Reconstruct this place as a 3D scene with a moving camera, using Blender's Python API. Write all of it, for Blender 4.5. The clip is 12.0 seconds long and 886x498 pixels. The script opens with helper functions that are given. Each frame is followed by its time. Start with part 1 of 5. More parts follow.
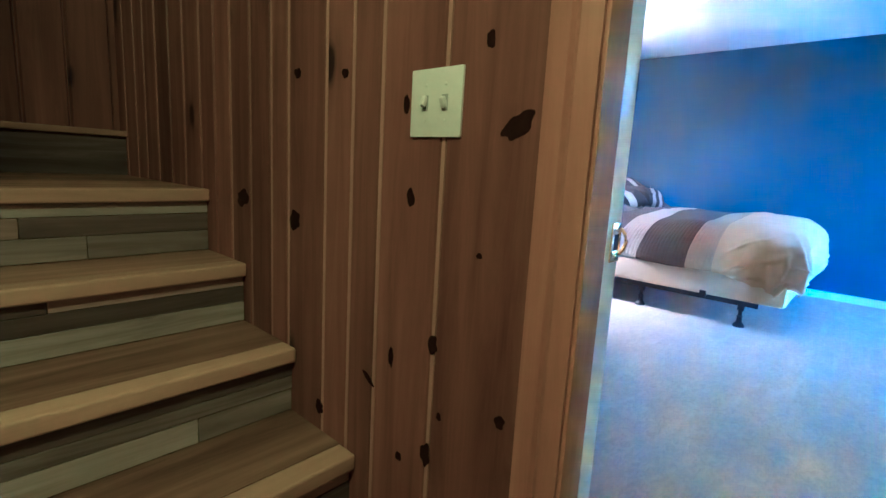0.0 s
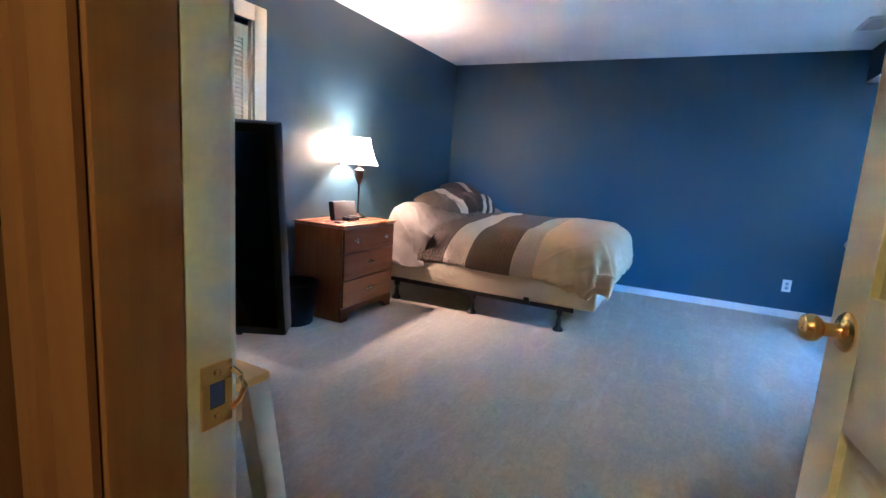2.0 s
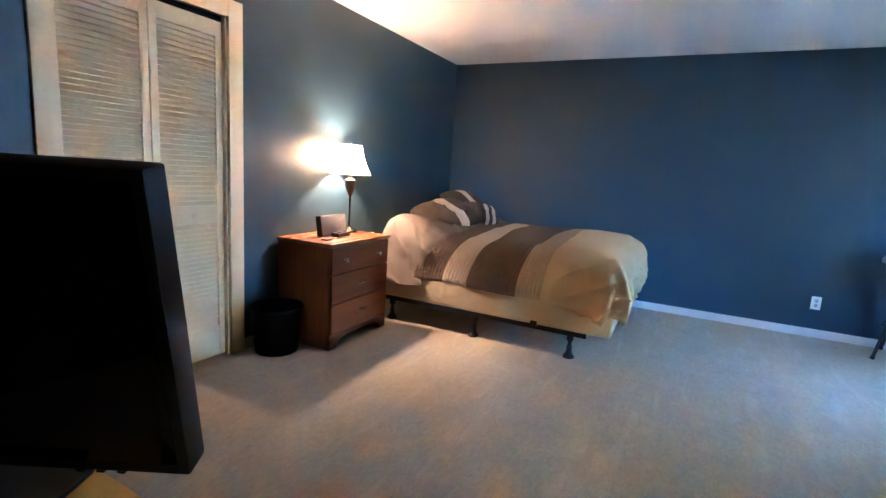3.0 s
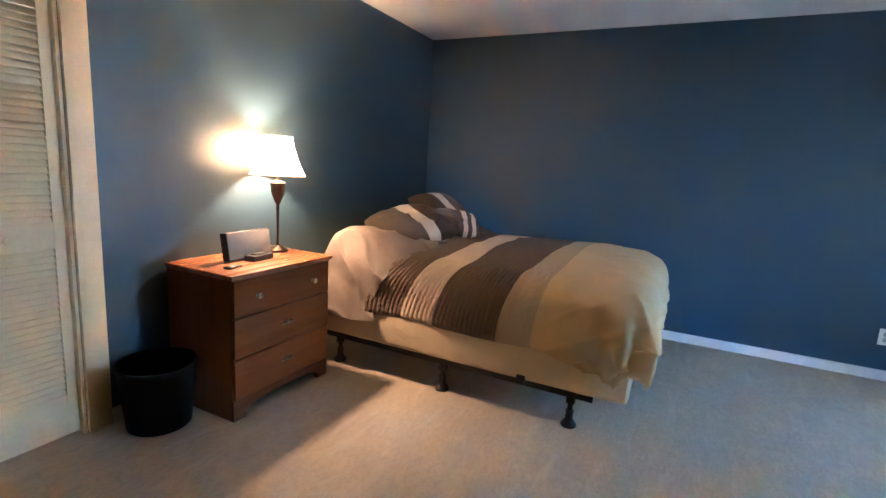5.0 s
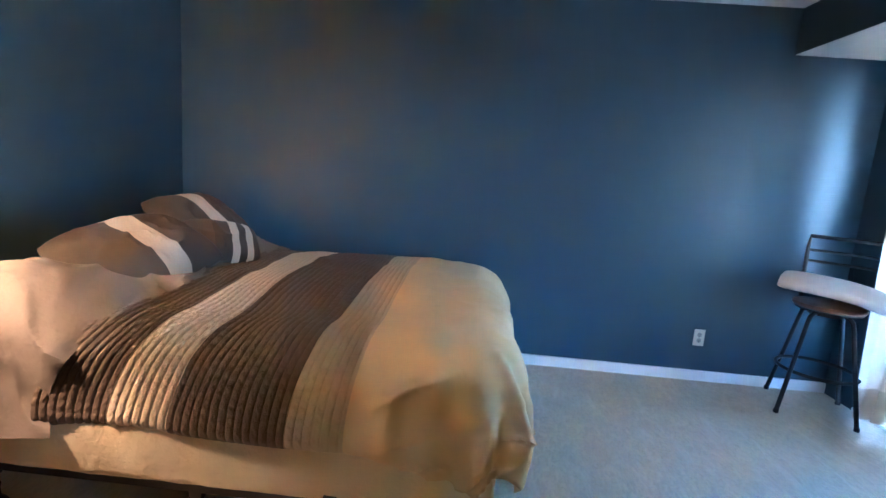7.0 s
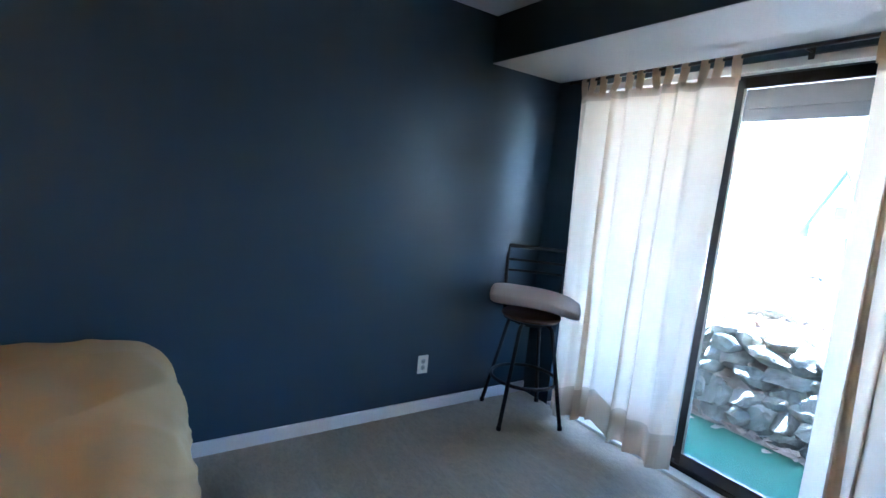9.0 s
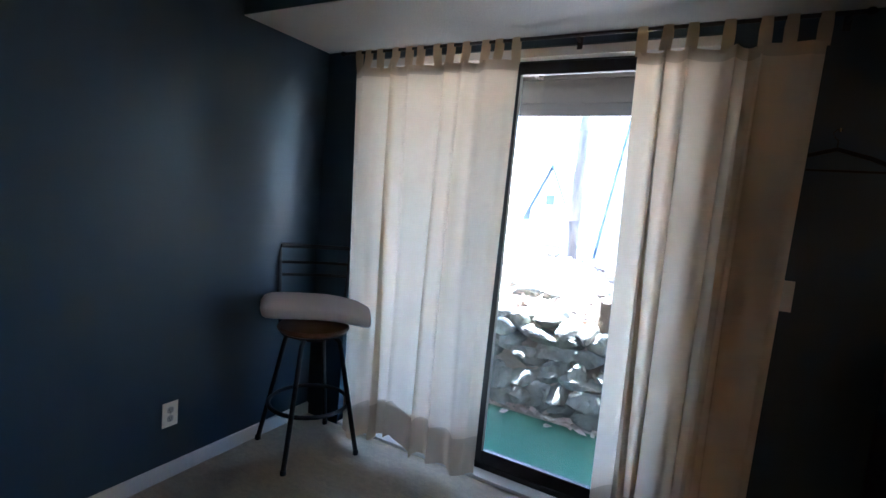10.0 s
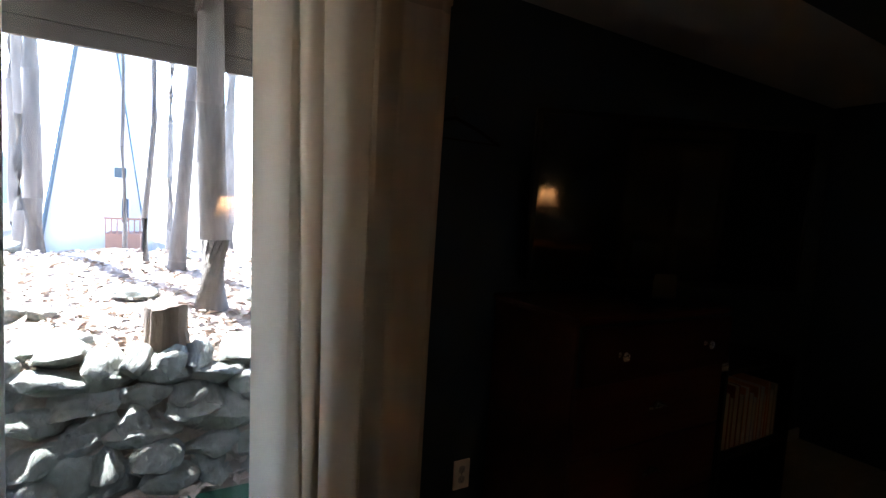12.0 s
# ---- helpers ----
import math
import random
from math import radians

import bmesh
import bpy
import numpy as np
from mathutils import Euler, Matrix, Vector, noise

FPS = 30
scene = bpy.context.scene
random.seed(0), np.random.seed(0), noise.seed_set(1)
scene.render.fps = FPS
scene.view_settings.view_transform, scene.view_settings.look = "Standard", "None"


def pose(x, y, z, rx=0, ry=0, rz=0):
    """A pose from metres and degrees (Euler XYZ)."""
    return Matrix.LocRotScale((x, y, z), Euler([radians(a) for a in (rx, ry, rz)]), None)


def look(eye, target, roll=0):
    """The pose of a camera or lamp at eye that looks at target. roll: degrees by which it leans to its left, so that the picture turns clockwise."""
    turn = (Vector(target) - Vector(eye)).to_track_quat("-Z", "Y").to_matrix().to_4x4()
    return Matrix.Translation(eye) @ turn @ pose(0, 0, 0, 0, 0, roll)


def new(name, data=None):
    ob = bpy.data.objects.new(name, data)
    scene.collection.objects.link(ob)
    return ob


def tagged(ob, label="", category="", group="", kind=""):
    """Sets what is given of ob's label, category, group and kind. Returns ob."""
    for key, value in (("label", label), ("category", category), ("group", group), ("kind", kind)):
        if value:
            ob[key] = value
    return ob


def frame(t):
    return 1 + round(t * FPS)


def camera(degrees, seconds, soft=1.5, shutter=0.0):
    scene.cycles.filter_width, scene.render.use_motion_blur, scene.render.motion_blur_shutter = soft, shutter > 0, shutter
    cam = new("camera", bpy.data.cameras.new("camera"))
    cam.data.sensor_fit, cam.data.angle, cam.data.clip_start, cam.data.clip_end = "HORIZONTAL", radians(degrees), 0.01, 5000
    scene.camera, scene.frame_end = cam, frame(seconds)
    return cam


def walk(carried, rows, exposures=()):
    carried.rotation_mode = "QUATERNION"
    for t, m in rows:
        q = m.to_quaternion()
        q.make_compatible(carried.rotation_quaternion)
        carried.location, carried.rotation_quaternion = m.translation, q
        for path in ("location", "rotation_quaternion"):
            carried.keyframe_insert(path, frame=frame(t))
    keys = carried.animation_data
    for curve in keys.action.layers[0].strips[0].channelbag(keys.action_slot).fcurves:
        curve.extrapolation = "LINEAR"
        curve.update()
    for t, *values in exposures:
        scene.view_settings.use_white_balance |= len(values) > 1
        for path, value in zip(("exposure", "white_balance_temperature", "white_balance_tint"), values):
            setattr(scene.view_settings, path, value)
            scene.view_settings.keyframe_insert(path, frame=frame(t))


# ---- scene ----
cam = camera(85.3, 12.0)
PATH = [
    (0, (2.584, -5.955, 1.063), (1.263, -4.49, 0.729), 3.2),
    (0.5, (2.621, -5.896, 1.073), (1.57, -4.226, 0.747), 3.6),
    (1, (2.657, -5.788, 1.099), (1.774, -4.021, 0.783), 3.7),
    (1.5, (2.681, -5.659, 1.15), (1.826, -3.879, 0.833), 3.7),
    (2, (2.647, -5.523, 1.179), (1.789, -3.745, 0.859), 3.8),
    (2.5, (2.58, -5.36, 1.225), (1.718, -3.585, 0.902), 3.7),
    (4.5, (2.326, -4.511, 1.31), (1.444, -2.748, 0.974), 3.5),
    (5, (2.297, -4.225, 1.299), (1.431, -2.455, 0.955), 3.4),
    (5.5, (2.266, -3.956, 1.298), (1.436, -2.17, 0.95), 3.4),
    (6, (2.163, -3.722, 1.278), (1.504, -1.864, 0.939), 3.8),
    (6.5, (2.071, -3.508, 1.284), (1.695, -1.572, 0.953), 4.1),
    (8.5, (2.0, -2.598, 1.4), (2.74, -0.763, 1.104), 5.5),
    (9, (2.1, -2.415, 1.419), (3.208, -0.771, 1.158), 5.7),
    (9.5, (2.217, -2.211, 1.424), (3.697, -0.886, 1.193), 5.5),
    (10, (2.373, -2.046, 1.399), (4.12, -1.094, 1.195), 5.3),
    (10.5, (2.58, -1.92, 1.397), (4.496, -1.378, 1.212), 4.9),
    (11, (2.73, -1.75, 1.382), (4.722, -1.713, 1.21), 4.2),
    (11.5, (2.877, -1.596, 1.37), (4.802, -2.112, 1.209), 3.8),
    (12, (3.041, -1.524, 1.36), (4.769, -2.52, 1.213), 3.4),
]
EXPOSURES = [(0, 7.75, 2700, 4), (1.0, 7.1, 3000, 6), (2.5, 6.6, 3650, 6), (4.5, 6.25, 4200, 6), (6.5, 6.65, 3950, 5), (8.5, 6.15, 4250, 5), (9.0, 5.4, 4400, 6), (9.5, 4.9, 4650, 8), (10.5, 4.2, 5050, 10), (11.0, 4.1, 5150, 10), (12, 3.35, 5500, 10)]
walk(cam, [(t, look(eye, target, roll)) for t, eye, target, roll in PATH], EXPOSURES)

# ---- world, sun, lamps ----
world = bpy.data.worlds.new("world")
scene.world = world
world.use_nodes = True
wn = world.node_tree
sky = wn.nodes.new("ShaderNodeTexSky")
sky.sky_type = "NISHITA"
sky.sun_disc = False
SUN_AZ, SUN_EL = 30.0, 50.0          # degrees: from +x towards +y, and above the horizon
sky.sun_elevation = radians(SUN_EL)
sky.sun_rotation = radians(90.0 - SUN_AZ)
wn.links.new(sky.outputs[0], wn.nodes["Background"].inputs[0])
wn.nodes["Background"].inputs[1].default_value = 0.15

sun_data = bpy.data.lights.new("sun", "SUN")
sun_data.energy, sun_data.angle, sun_data.color = 5.0, radians(0.5), (1.0, 0.97, 0.93)
sun = new("sun", sun_data)
away = Vector((math.cos(radians(SUN_AZ)) * math.cos(radians(SUN_EL)), math.sin(radians(SUN_AZ)) * math.cos(radians(SUN_EL)), math.sin(radians(SUN_EL))))
sun.matrix_world = look(away * 30, (0, 0, 0))

bulb_data = bpy.data.lights.new("table_lamp_bulb", "POINT")
bulb_data.energy, bulb_data.shadow_soft_size, bulb_data.color = 2.35, 0.04, (1.0, 0.46, 0.17)
bulb = new("table_lamp_bulb", bulb_data)
bulb.location = (0.168, -2.12, 1.325)

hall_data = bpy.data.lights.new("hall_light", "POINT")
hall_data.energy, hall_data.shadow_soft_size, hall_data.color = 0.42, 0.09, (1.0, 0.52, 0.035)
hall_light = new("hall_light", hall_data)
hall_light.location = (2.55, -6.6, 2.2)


# ---- materials ----
def nodes_of(name):
    m = bpy.data.materials.new(name)
    m.use_nodes = True
    nt = m.node_tree
    return m, nt, nt.nodes["Principled BSDF"]


def coords(nt, stretch=(1, 1, 1), vary=True):
    tc = nt.nodes.new("ShaderNodeTexCoord")
    mp = nt.nodes.new("ShaderNodeMapping")
    mp.inputs["Scale"].default_value = stretch
    nt.links.new(tc.outputs["Object"], mp.inputs["Vector"])
    if not vary:
        return mp.outputs[0]
    info = nt.nodes.new("ShaderNodeObjectInfo")
    mul = nt.nodes.new("ShaderNodeMath")
    mul.operation = "MULTIPLY"
    mul.inputs[1].default_value = 43.0
    nt.links.new(info.outputs["Random"], mul.inputs[0])
    add = nt.nodes.new("ShaderNodeVectorMath")
    nt.links.new(mp.outputs[0], add.inputs[0])
    nt.links.new(mul.outputs[0], add.inputs[1])
    return add.outputs[0]


def noise_tex(nt, vec, scale, detail=4.0, rough=0.6, distortion=0.0):
    n = nt.nodes.new("ShaderNodeTexNoise")
    n.inputs["Scale"].default_value, n.inputs["Detail"].default_value = scale, detail
    n.inputs["Roughness"].default_value, n.inputs["Distortion"].default_value = rough, distortion
    nt.links.new(vec, n.inputs["Vector"])
    return n.outputs["Fac"]


def ramp(nt, fac, stops):
    r = nt.nodes.new("ShaderNodeValToRGB")
    while len(r.color_ramp.elements) < len(stops):
        r.color_ramp.elements.new(0.5)
    for e, (p, c) in zip(r.color_ramp.elements, stops):
        e.position, e.color = p, (*c, 1) if len(c) == 3 else c
    nt.links.new(fac, r.inputs[0])
    return r.outputs[0]


def mix(nt, fac, a, b, kind="MIX"):
    m = nt.nodes.new("ShaderNodeMix")
    m.data_type, m.blend_type = "RGBA", kind
    if isinstance(fac, float):
        m.inputs[0].default_value = fac
    else:
        nt.links.new(fac, m.inputs[0])
    for v, i in ((a, 6), (b, 7)):
        if isinstance(v, tuple):
            m.inputs[i].default_value = (*v, 1)
        else:
            nt.links.new(v, m.inputs[i])
    return m.outputs[2]


def bump(nt, bsdf, height, strength, distance):
    b = nt.nodes.new("ShaderNodeBump")
    b.inputs["Strength"].default_value, b.inputs["Distance"].default_value = strength, distance
    nt.links.new(height, b.inputs["Height"])
    nt.links.new(b.outputs[0], bsdf.inputs["Normal"])


def surface(name, a, b, big=2.0, fine=60.0, rough=0.6, rough_b=None, metal=0.0, bump_scale=None, bump_by=0.0, bump_mm=1.0, stretch=(1, 1, 1), translucent=0.0, spec=None):
    m, nt, bs = nodes_of(name)
    v = coords(nt, stretch)
    n1, n2 = noise_tex(nt, v, big), noise_tex(nt, v, fine, 3.0)
    c = mix(nt, ramp(nt, n1, [(0.3, (0, 0, 0)), (0.7, (1, 1, 1))]), a, b)
    lo, hi = tuple(0.8 * x for x in a), tuple(min(1.0, 1.15 * x) for x in b)
    c2 = mix(nt, n2, lo, hi)
    col = mix(nt, 0.35, c, c2)
    nt.links.new(col, bs.inputs["Base Color"])
    bs.inputs["Metallic"].default_value = metal
    if spec is not None:
        bs.inputs["Specular IOR Level"].default_value = spec
    rr = ramp(nt, n1, [(0.3, (rough,) * 3), (0.7, (rough_b or min(1, rough * 1.15),) * 3)])
    nt.links.new(rr, bs.inputs["Roughness"])
    if bump_by:
        bump(nt, bs, noise_tex(nt, v, bump_scale or fine, 5.0, 0.65), bump_by, bump_mm / 1000)
    if translucent:
        out = nt.nodes["Material Output"]
        tr = nt.nodes.new("ShaderNodeBsdfTranslucent")
        nt.links.new(col, tr.inputs[0])
        ms = nt.nodes.new("ShaderNodeMixShader")
        ms.inputs[0].default_value = translucent
        nt.links.new(bs.outputs[0], ms.inputs[1])
        nt.links.new(tr.outputs[0], ms.inputs[2])
        nt.links.new(ms.outputs[0], out.inputs[0])
    return m


def wood(name, dark, mid, light, along="z", grain=1.0, rough=0.4, knots=0.0, knot_col=(0.03, 0.012, 0.006)):
    """Sawn wood: long streaks along one axis, rings round scattered knots."""
    m, nt, bs = nodes_of(name)
    s = {"x": (0.07, 1, 1), "y": (1, 0.07, 1), "z": (1, 1, 0.07)}[along]
    v = coords(nt, s)
    streak = noise_tex(nt, v, 22 * grain, 6.0, 0.65, 0.6)
    broad = noise_tex(nt, v, 5 * grain, 2.0)
    col = mix(nt, 0.45, ramp(nt, streak, [(0.28, dark), (0.5, mid), (0.72, light)]), ramp(nt, broad, [(0.3, dark), (0.65, light)]))
    if knots:
        k = {"x": (0.35, 1, 1), "y": (1, 0.35, 1), "z": (1, 1, 0.45)}[along]
        kv = coords(nt, k)
        wob = noise_tex(nt, kv, 9.0, 2.0)
        vo = nt.nodes.new("ShaderNodeTexVoronoi")
        vo.inputs["Scale"].default_value = knots
        sh = nt.nodes.new("ShaderNodeVectorMath")
        sh.operation = "MULTIPLY_ADD"
        sh.inputs[1].default_value = (0.06, 0.06, 0.06)
        nt.links.new(wob, sh.inputs[0])
        nt.links.new(kv, sh.inputs[2])
        nt.links.new(sh.outputs[0], vo.inputs["Vector"])
        core = ramp(nt, vo.outputs["Distance"], [(0.085, (1, 1, 1)), (0.105, (0.6, 0.6, 0.6)), (0.13, (0.22, 0.22, 0.22)), (0.28, (0, 0, 0))])
        col = mix(nt, core, col, knot_col)
    info = nt.nodes.new("ShaderNodeObjectInfo")
    col = mix(nt, 1.0, col, ramp(nt, info.outputs["Random"], [(0.0, (0.68, 0.66, 0.62)), (0.5, (0.95, 0.93, 0.9)), (1.0, (1.2, 1.2, 1.18))]), "MULTIPLY")
    nt.links.new(col, bs.inputs["Base Color"])
    nt.links.new(ramp(nt, streak, [(0.3, (rough * 1.2,) * 3), (0.7, (rough * 0.85,) * 3)]), bs.inputs["Roughness"])
    bump(nt, bs, streak, 0.25, 0.0006)
    return m


M = {}
M["wall"] = surface("blue_wall_paint", (0.0265, 0.048, 0.069), (0.031, 0.056, 0.081), 1.3, 240, 0.41, 0.47, bump_scale=420, bump_by=0.15, bump_mm=0.4)
M["ceiling"] = surface("ceiling_paint", (0.60, 0.59, 0.57), (0.68, 0.67, 0.65), 1.5, 90, 0.85, bump_scale=75, bump_by=1.0, bump_mm=7)
M["trim"] = surface("white_trim_paint", (0.72, 0.70, 0.66), (0.80, 0.78, 0.74), 2.0, 70, 0.4, bump_scale=30, bump_by=0.08)
M["jamb"] = surface("scuffed_white_jamb_paint", (0.60, 0.57, 0.53), (0.74, 0.72, 0.68), 9.0, 120, 0.45, bump_scale=40, bump_by=0.15)
M["door"] = surface("cream_door_paint", (0.74, 0.67, 0.50), (0.79, 0.72, 0.55), 1.6, 140, 0.38, bump_scale=160, bump_by=0.06)
M["louver"] = surface("cream_louver_paint", (0.80, 0.65, 0.36), (0.84, 0.71, 0.42), 2.0, 60, 0.42, bump_scale=50, bump_by=0.06)
M["pine"] = wood("knotty_pine_panel", (0.075, 0.028, 0.002), (0.185, 0.080, 0.006), (0.29, 0.135, 0.011), "z", 1.0, 0.5, 4.2)
# paler than the planks: the light on the joint edges is in this colour
M["tongue"] = wood("light_catching_pine_tongue", (0.26, 0.14, 0.03), (0.34, 0.19, 0.045), (0.42, 0.25, 0.06), "z", 0.8, 0.5)
M["knot"] = surface("dark_pine_knot", (0.005, 0.002, 0.0007), (0.024, 0.009, 0.002), 30, 160, 0.85, spec=0.05)
M["casing"] = wood("varnished_pine_casing", (0.20, 0.088, 0.002), (0.32, 0.152, 0.003), (0.42, 0.215, 0.005), "z", 0.8, 0.5)
M["tread"] = wood("pine_stair_tread", (0.035, 0.016, 0.003), (0.20, 0.112, 0.016), (0.40, 0.25, 0.040), "y", 0.7, 0.45, 7.0)
M["nosing"] = wood("stair_nosing", (0.24, 0.145, 0.022), (0.36, 0.225, 0.036), (0.46, 0.30, 0.05), "y", 0.9, 0.45)
M["pallet"] = []
for k, (d, c, l) in enumerate([((0.02, 0.013, 0.009), (0.07, 0.048, 0.032), (0.15, 0.11, 0.075)), ((0.06, 0.045, 0.032), (0.18, 0.14, 0.10), (0.30, 0.245, 0.185)),
                               ((0.15, 0.12, 0.09), (0.31, 0.26, 0.20), (0.45, 0.38, 0.30)), ((0.08, 0.05, 0.025), (0.23, 0.155, 0.085), (0.38, 0.27, 0.155))]):
    M["pallet"].append(wood("reclaimed_board", tuple(0.6 * q for q in d), c, tuple(1.15 * q for q in l), "y", 1.1, 0.62, 8.0))
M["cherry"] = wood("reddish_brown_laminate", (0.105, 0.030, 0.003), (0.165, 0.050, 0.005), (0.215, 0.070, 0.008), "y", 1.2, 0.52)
# same laminate, coloured lighter and more orange for the lamplight on the top
M["cherry_top"] = wood("reddish_brown_laminate_lamplit", (0.27, 0.095, 0.020), (0.33, 0.122, 0.028), (0.39, 0.15, 0.038), "y", 1.0, 0.28)
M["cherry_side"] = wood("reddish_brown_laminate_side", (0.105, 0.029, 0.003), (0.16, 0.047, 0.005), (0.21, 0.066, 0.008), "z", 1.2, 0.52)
M["dark_cherry"] = wood("dark_red_stained_wood", (0.045, 0.009, 0.003), (0.075, 0.015, 0.005), (0.10, 0.022, 0.008), "y", 1.2, 0.45)
M["dark_cherry_top"] = M["dark_cherry_side"] = M["dark_cherry"]
for m in [M[k] for k in ("cherry", "cherry_side", "dark_cherry", "pine", "casing", "tread", "nosing", "tongue")] + M["pallet"]:
    m.node_tree.nodes["Principled BSDF"].inputs["Specular IOR Level"].default_value = 0.18
M["pine_raw"] = wood("unfinished_pine", (0.76, 0.42, 0.03), (0.84, 0.50, 0.045), (0.86, 0.56, 0.075), "x", 0.7, 0.5, 3.0, (0.26, 0.10, 0.03))
M["pine_leg"] = wood("unfinished_pine_leg", (0.55, 0.42, 0.22), (0.66, 0.52, 0.30), (0.74, 0.61, 0.38), "z", 0.9, 0.5)
M["black"] = surface("black_plastic", (0.006, 0.006, 0.007), (0.009, 0.009, 0.010), 3, 200, 0.45, bump_scale=300, bump_by=0.1, spec=0.25)
M["can"] = surface("matt_black_plastic", (0.0035, 0.0035, 0.004), (0.005, 0.005, 0.0055), 3, 200, 0.6, bump_scale=300, bump_by=0.1, spec=0.15)
M["screen"] = surface("dark_glossy_screen", (0.002, 0.002, 0.003), (0.003, 0.003, 0.004), 2, 20, 0.04, 0.055, spec=0.25)
M["iron"] = surface("black_painted_steel", (0.012, 0.012, 0.013), (0.02, 0.02, 0.021), 6, 90, 0.42, metal=0.3, bump_scale=140, bump_by=0.12)
M["bronze_frame"] = surface("dark_bronze_aluminium", (0.018, 0.017, 0.017), (0.026, 0.024, 0.023), 4, 80, 0.4, metal=0.6)
M["brass"] = surface("polished_brass", (0.74, 0.50, 0.09), (0.82, 0.58, 0.13), 8, 120, 0.16, 0.24, metal=1.0)
M["chrome"] = surface("satin_nickel", (0.58, 0.55, 0.50), (0.68, 0.65, 0.60), 8, 120, 0.2, 0.28, metal=1.0)
M["plate"] = surface("ivory_plastic", (0.70, 0.66, 0.56), (0.74, 0.70, 0.60), 6, 60, 0.35)
M["plate_dark"] = surface("grey_socket_plastic", (0.34, 0.33, 0.30), (0.40, 0.39, 0.36), 6, 60, 0.4)
M["hole"] = surface("socket_slot", (0.02, 0.02, 0.02), (0.03, 0.03, 0.03), 6, 60, 0.6)
M["shade"] = surface("cream_lampshade_fabric", (0.80, 0.72, 0.58), (0.86, 0.78, 0.64), 4, 300, 0.9, bump_scale=500, bump_by=0.2, translucent=0.55)
M["bronze"] = surface("brushed_bronze", (0.040, 0.031, 0.025), (0.085, 0.067, 0.053), 14, 160, 0.32, 0.42, metal=0.85)
M["bronze_dark"] = surface("dark_bronze_stem", (0.022, 0.018, 0.016), (0.04, 0.034, 0.03), 10, 120, 0.3, metal=0.7)
M["speaker"] = surface("grey_speaker_cloth", (0.16, 0.155, 0.15), (0.21, 0.205, 0.20), 5, 420, 0.75, bump_scale=700, bump_by=0.4)
M["taupe"] = surface("taupe_cotton", (0.130, 0.104, 0.080), (0.170, 0.137, 0.108), 4, 500, 0.85, bump_scale=14, bump_by=0.6, bump_mm=7)
M["brown"] = surface("brown_pleated_cotton", (0.080, 0.054, 0.032), (0.112, 0.078, 0.048), 6, 420, 0.75, bump_scale=75, bump_by=0.8, bump_mm=5)
M["sham"] = surface("brown_pillow_cotton", (0.058, 0.040, 0.024), (0.082, 0.058, 0.037), 6, 420, 0.75, bump_scale=22, bump_by=0.5, bump_mm=5)
M["cream"] = surface("cream_pleated_cotton", (0.52, 0.42, 0.29), (0.60, 0.50, 0.36), 6, 420, 0.78, bump_scale=75, bump_by=0.8, bump_mm=5)
M["gold"] = surface("pale_gold_cotton", (0.55, 0.395, 0.185), (0.62, 0.455, 0.23), 3, 500, 0.72, bump_scale=16, bump_by=0.45, bump_mm=5)
M["tan"] = surface("tan_pleated_cotton", (0.40, 0.31, 0.18), (0.46, 0.365, 0.225), 5, 420, 0.78, bump_scale=75, bump_by=0.8, bump_mm=5)
M["boxspring"] = surface("cream_box_spring_ticking", (0.64, 0.53, 0.33), (0.72, 0.61, 0.40), 5, 300, 0.85, bump_scale=22, bump_by=0.8, bump_mm=8)
M["foam"] = surface("pale_grey_foam_cover", (0.52, 0.48, 0.49), (0.60, 0.56, 0.57), 5, 300, 0.9, bump_scale=200, bump_by=0.3, bump_mm=1)
M["curtain"] = surface("cream_cotton_curtain", (0.80, 0.665, 0.49), (0.86, 0.735, 0.57), 3, 600, 0.9, bump_scale=900, bump_by=0.3, translucent=0.29)
# doubled cloth passes less daylight; part of that shade is in its darker colour
M["curtain_hem"] = surface("doubled_hem_shaded", (0.60, 0.49, 0.34), (0.66, 0.55, 0.40), 3, 600, 0.9, bump_scale=900, bump_by=0.3, translucent=0.10)
M["stool_seat"] = wood("brown_stool_seat", (0.10, 0.04, 0.018), (0.15, 0.065, 0.028), (0.2, 0.09, 0.04), "x", 1.0, 0.4)
M["turf"] = surface("green_artificial_turf", (0.022, 0.095, 0.045), (0.035, 0.13, 0.07), 3, 300, 0.9, bump_scale=260, bump_by=0.8, bump_mm=6)
M["earth"] = surface("leaf_litter_soil", (0.22, 0.16, 0.115), (0.45, 0.37, 0.29), 5, 40, 0.95, bump_scale=24, bump_by=0.8, bump_mm=20)
M["leaf"] = surface("dry_brown_leaf", (0.40, 0.30, 0.22), (0.62, 0.51, 0.41), 0.6, 40, 0.85)
M["stone"] = surface("grey_mossy_fieldstone", (0.085, 0.09, 0.06), (0.46, 0.44, 0.37), 5.5, 34, 0.95, bump_scale=22, bump_by=1.0, bump_mm=22)
M["bark"] = surface("grey_brown_bark", (0.10, 0.085, 0.07), (0.28, 0.25, 0.22), 6, 40, 0.95, bump_scale=26, bump_by=1.0, bump_mm=16, stretch=(1, 1, 0.3))
M["stumpwood"] = surface("weathered_stump_wood", (0.11, 0.075, 0.05), (0.22, 0.16, 0.11), 8, 60, 0.95, bump_scale=30, bump_by=1.0, bump_mm=14, stretch=(1, 1, 0.3))
M["deck"] = wood("weathered_deck_board", (0.040, 0.031, 0.024), (0.062, 0.050, 0.039), (0.09, 0.073, 0.057), "y", 1.0, 0.8)
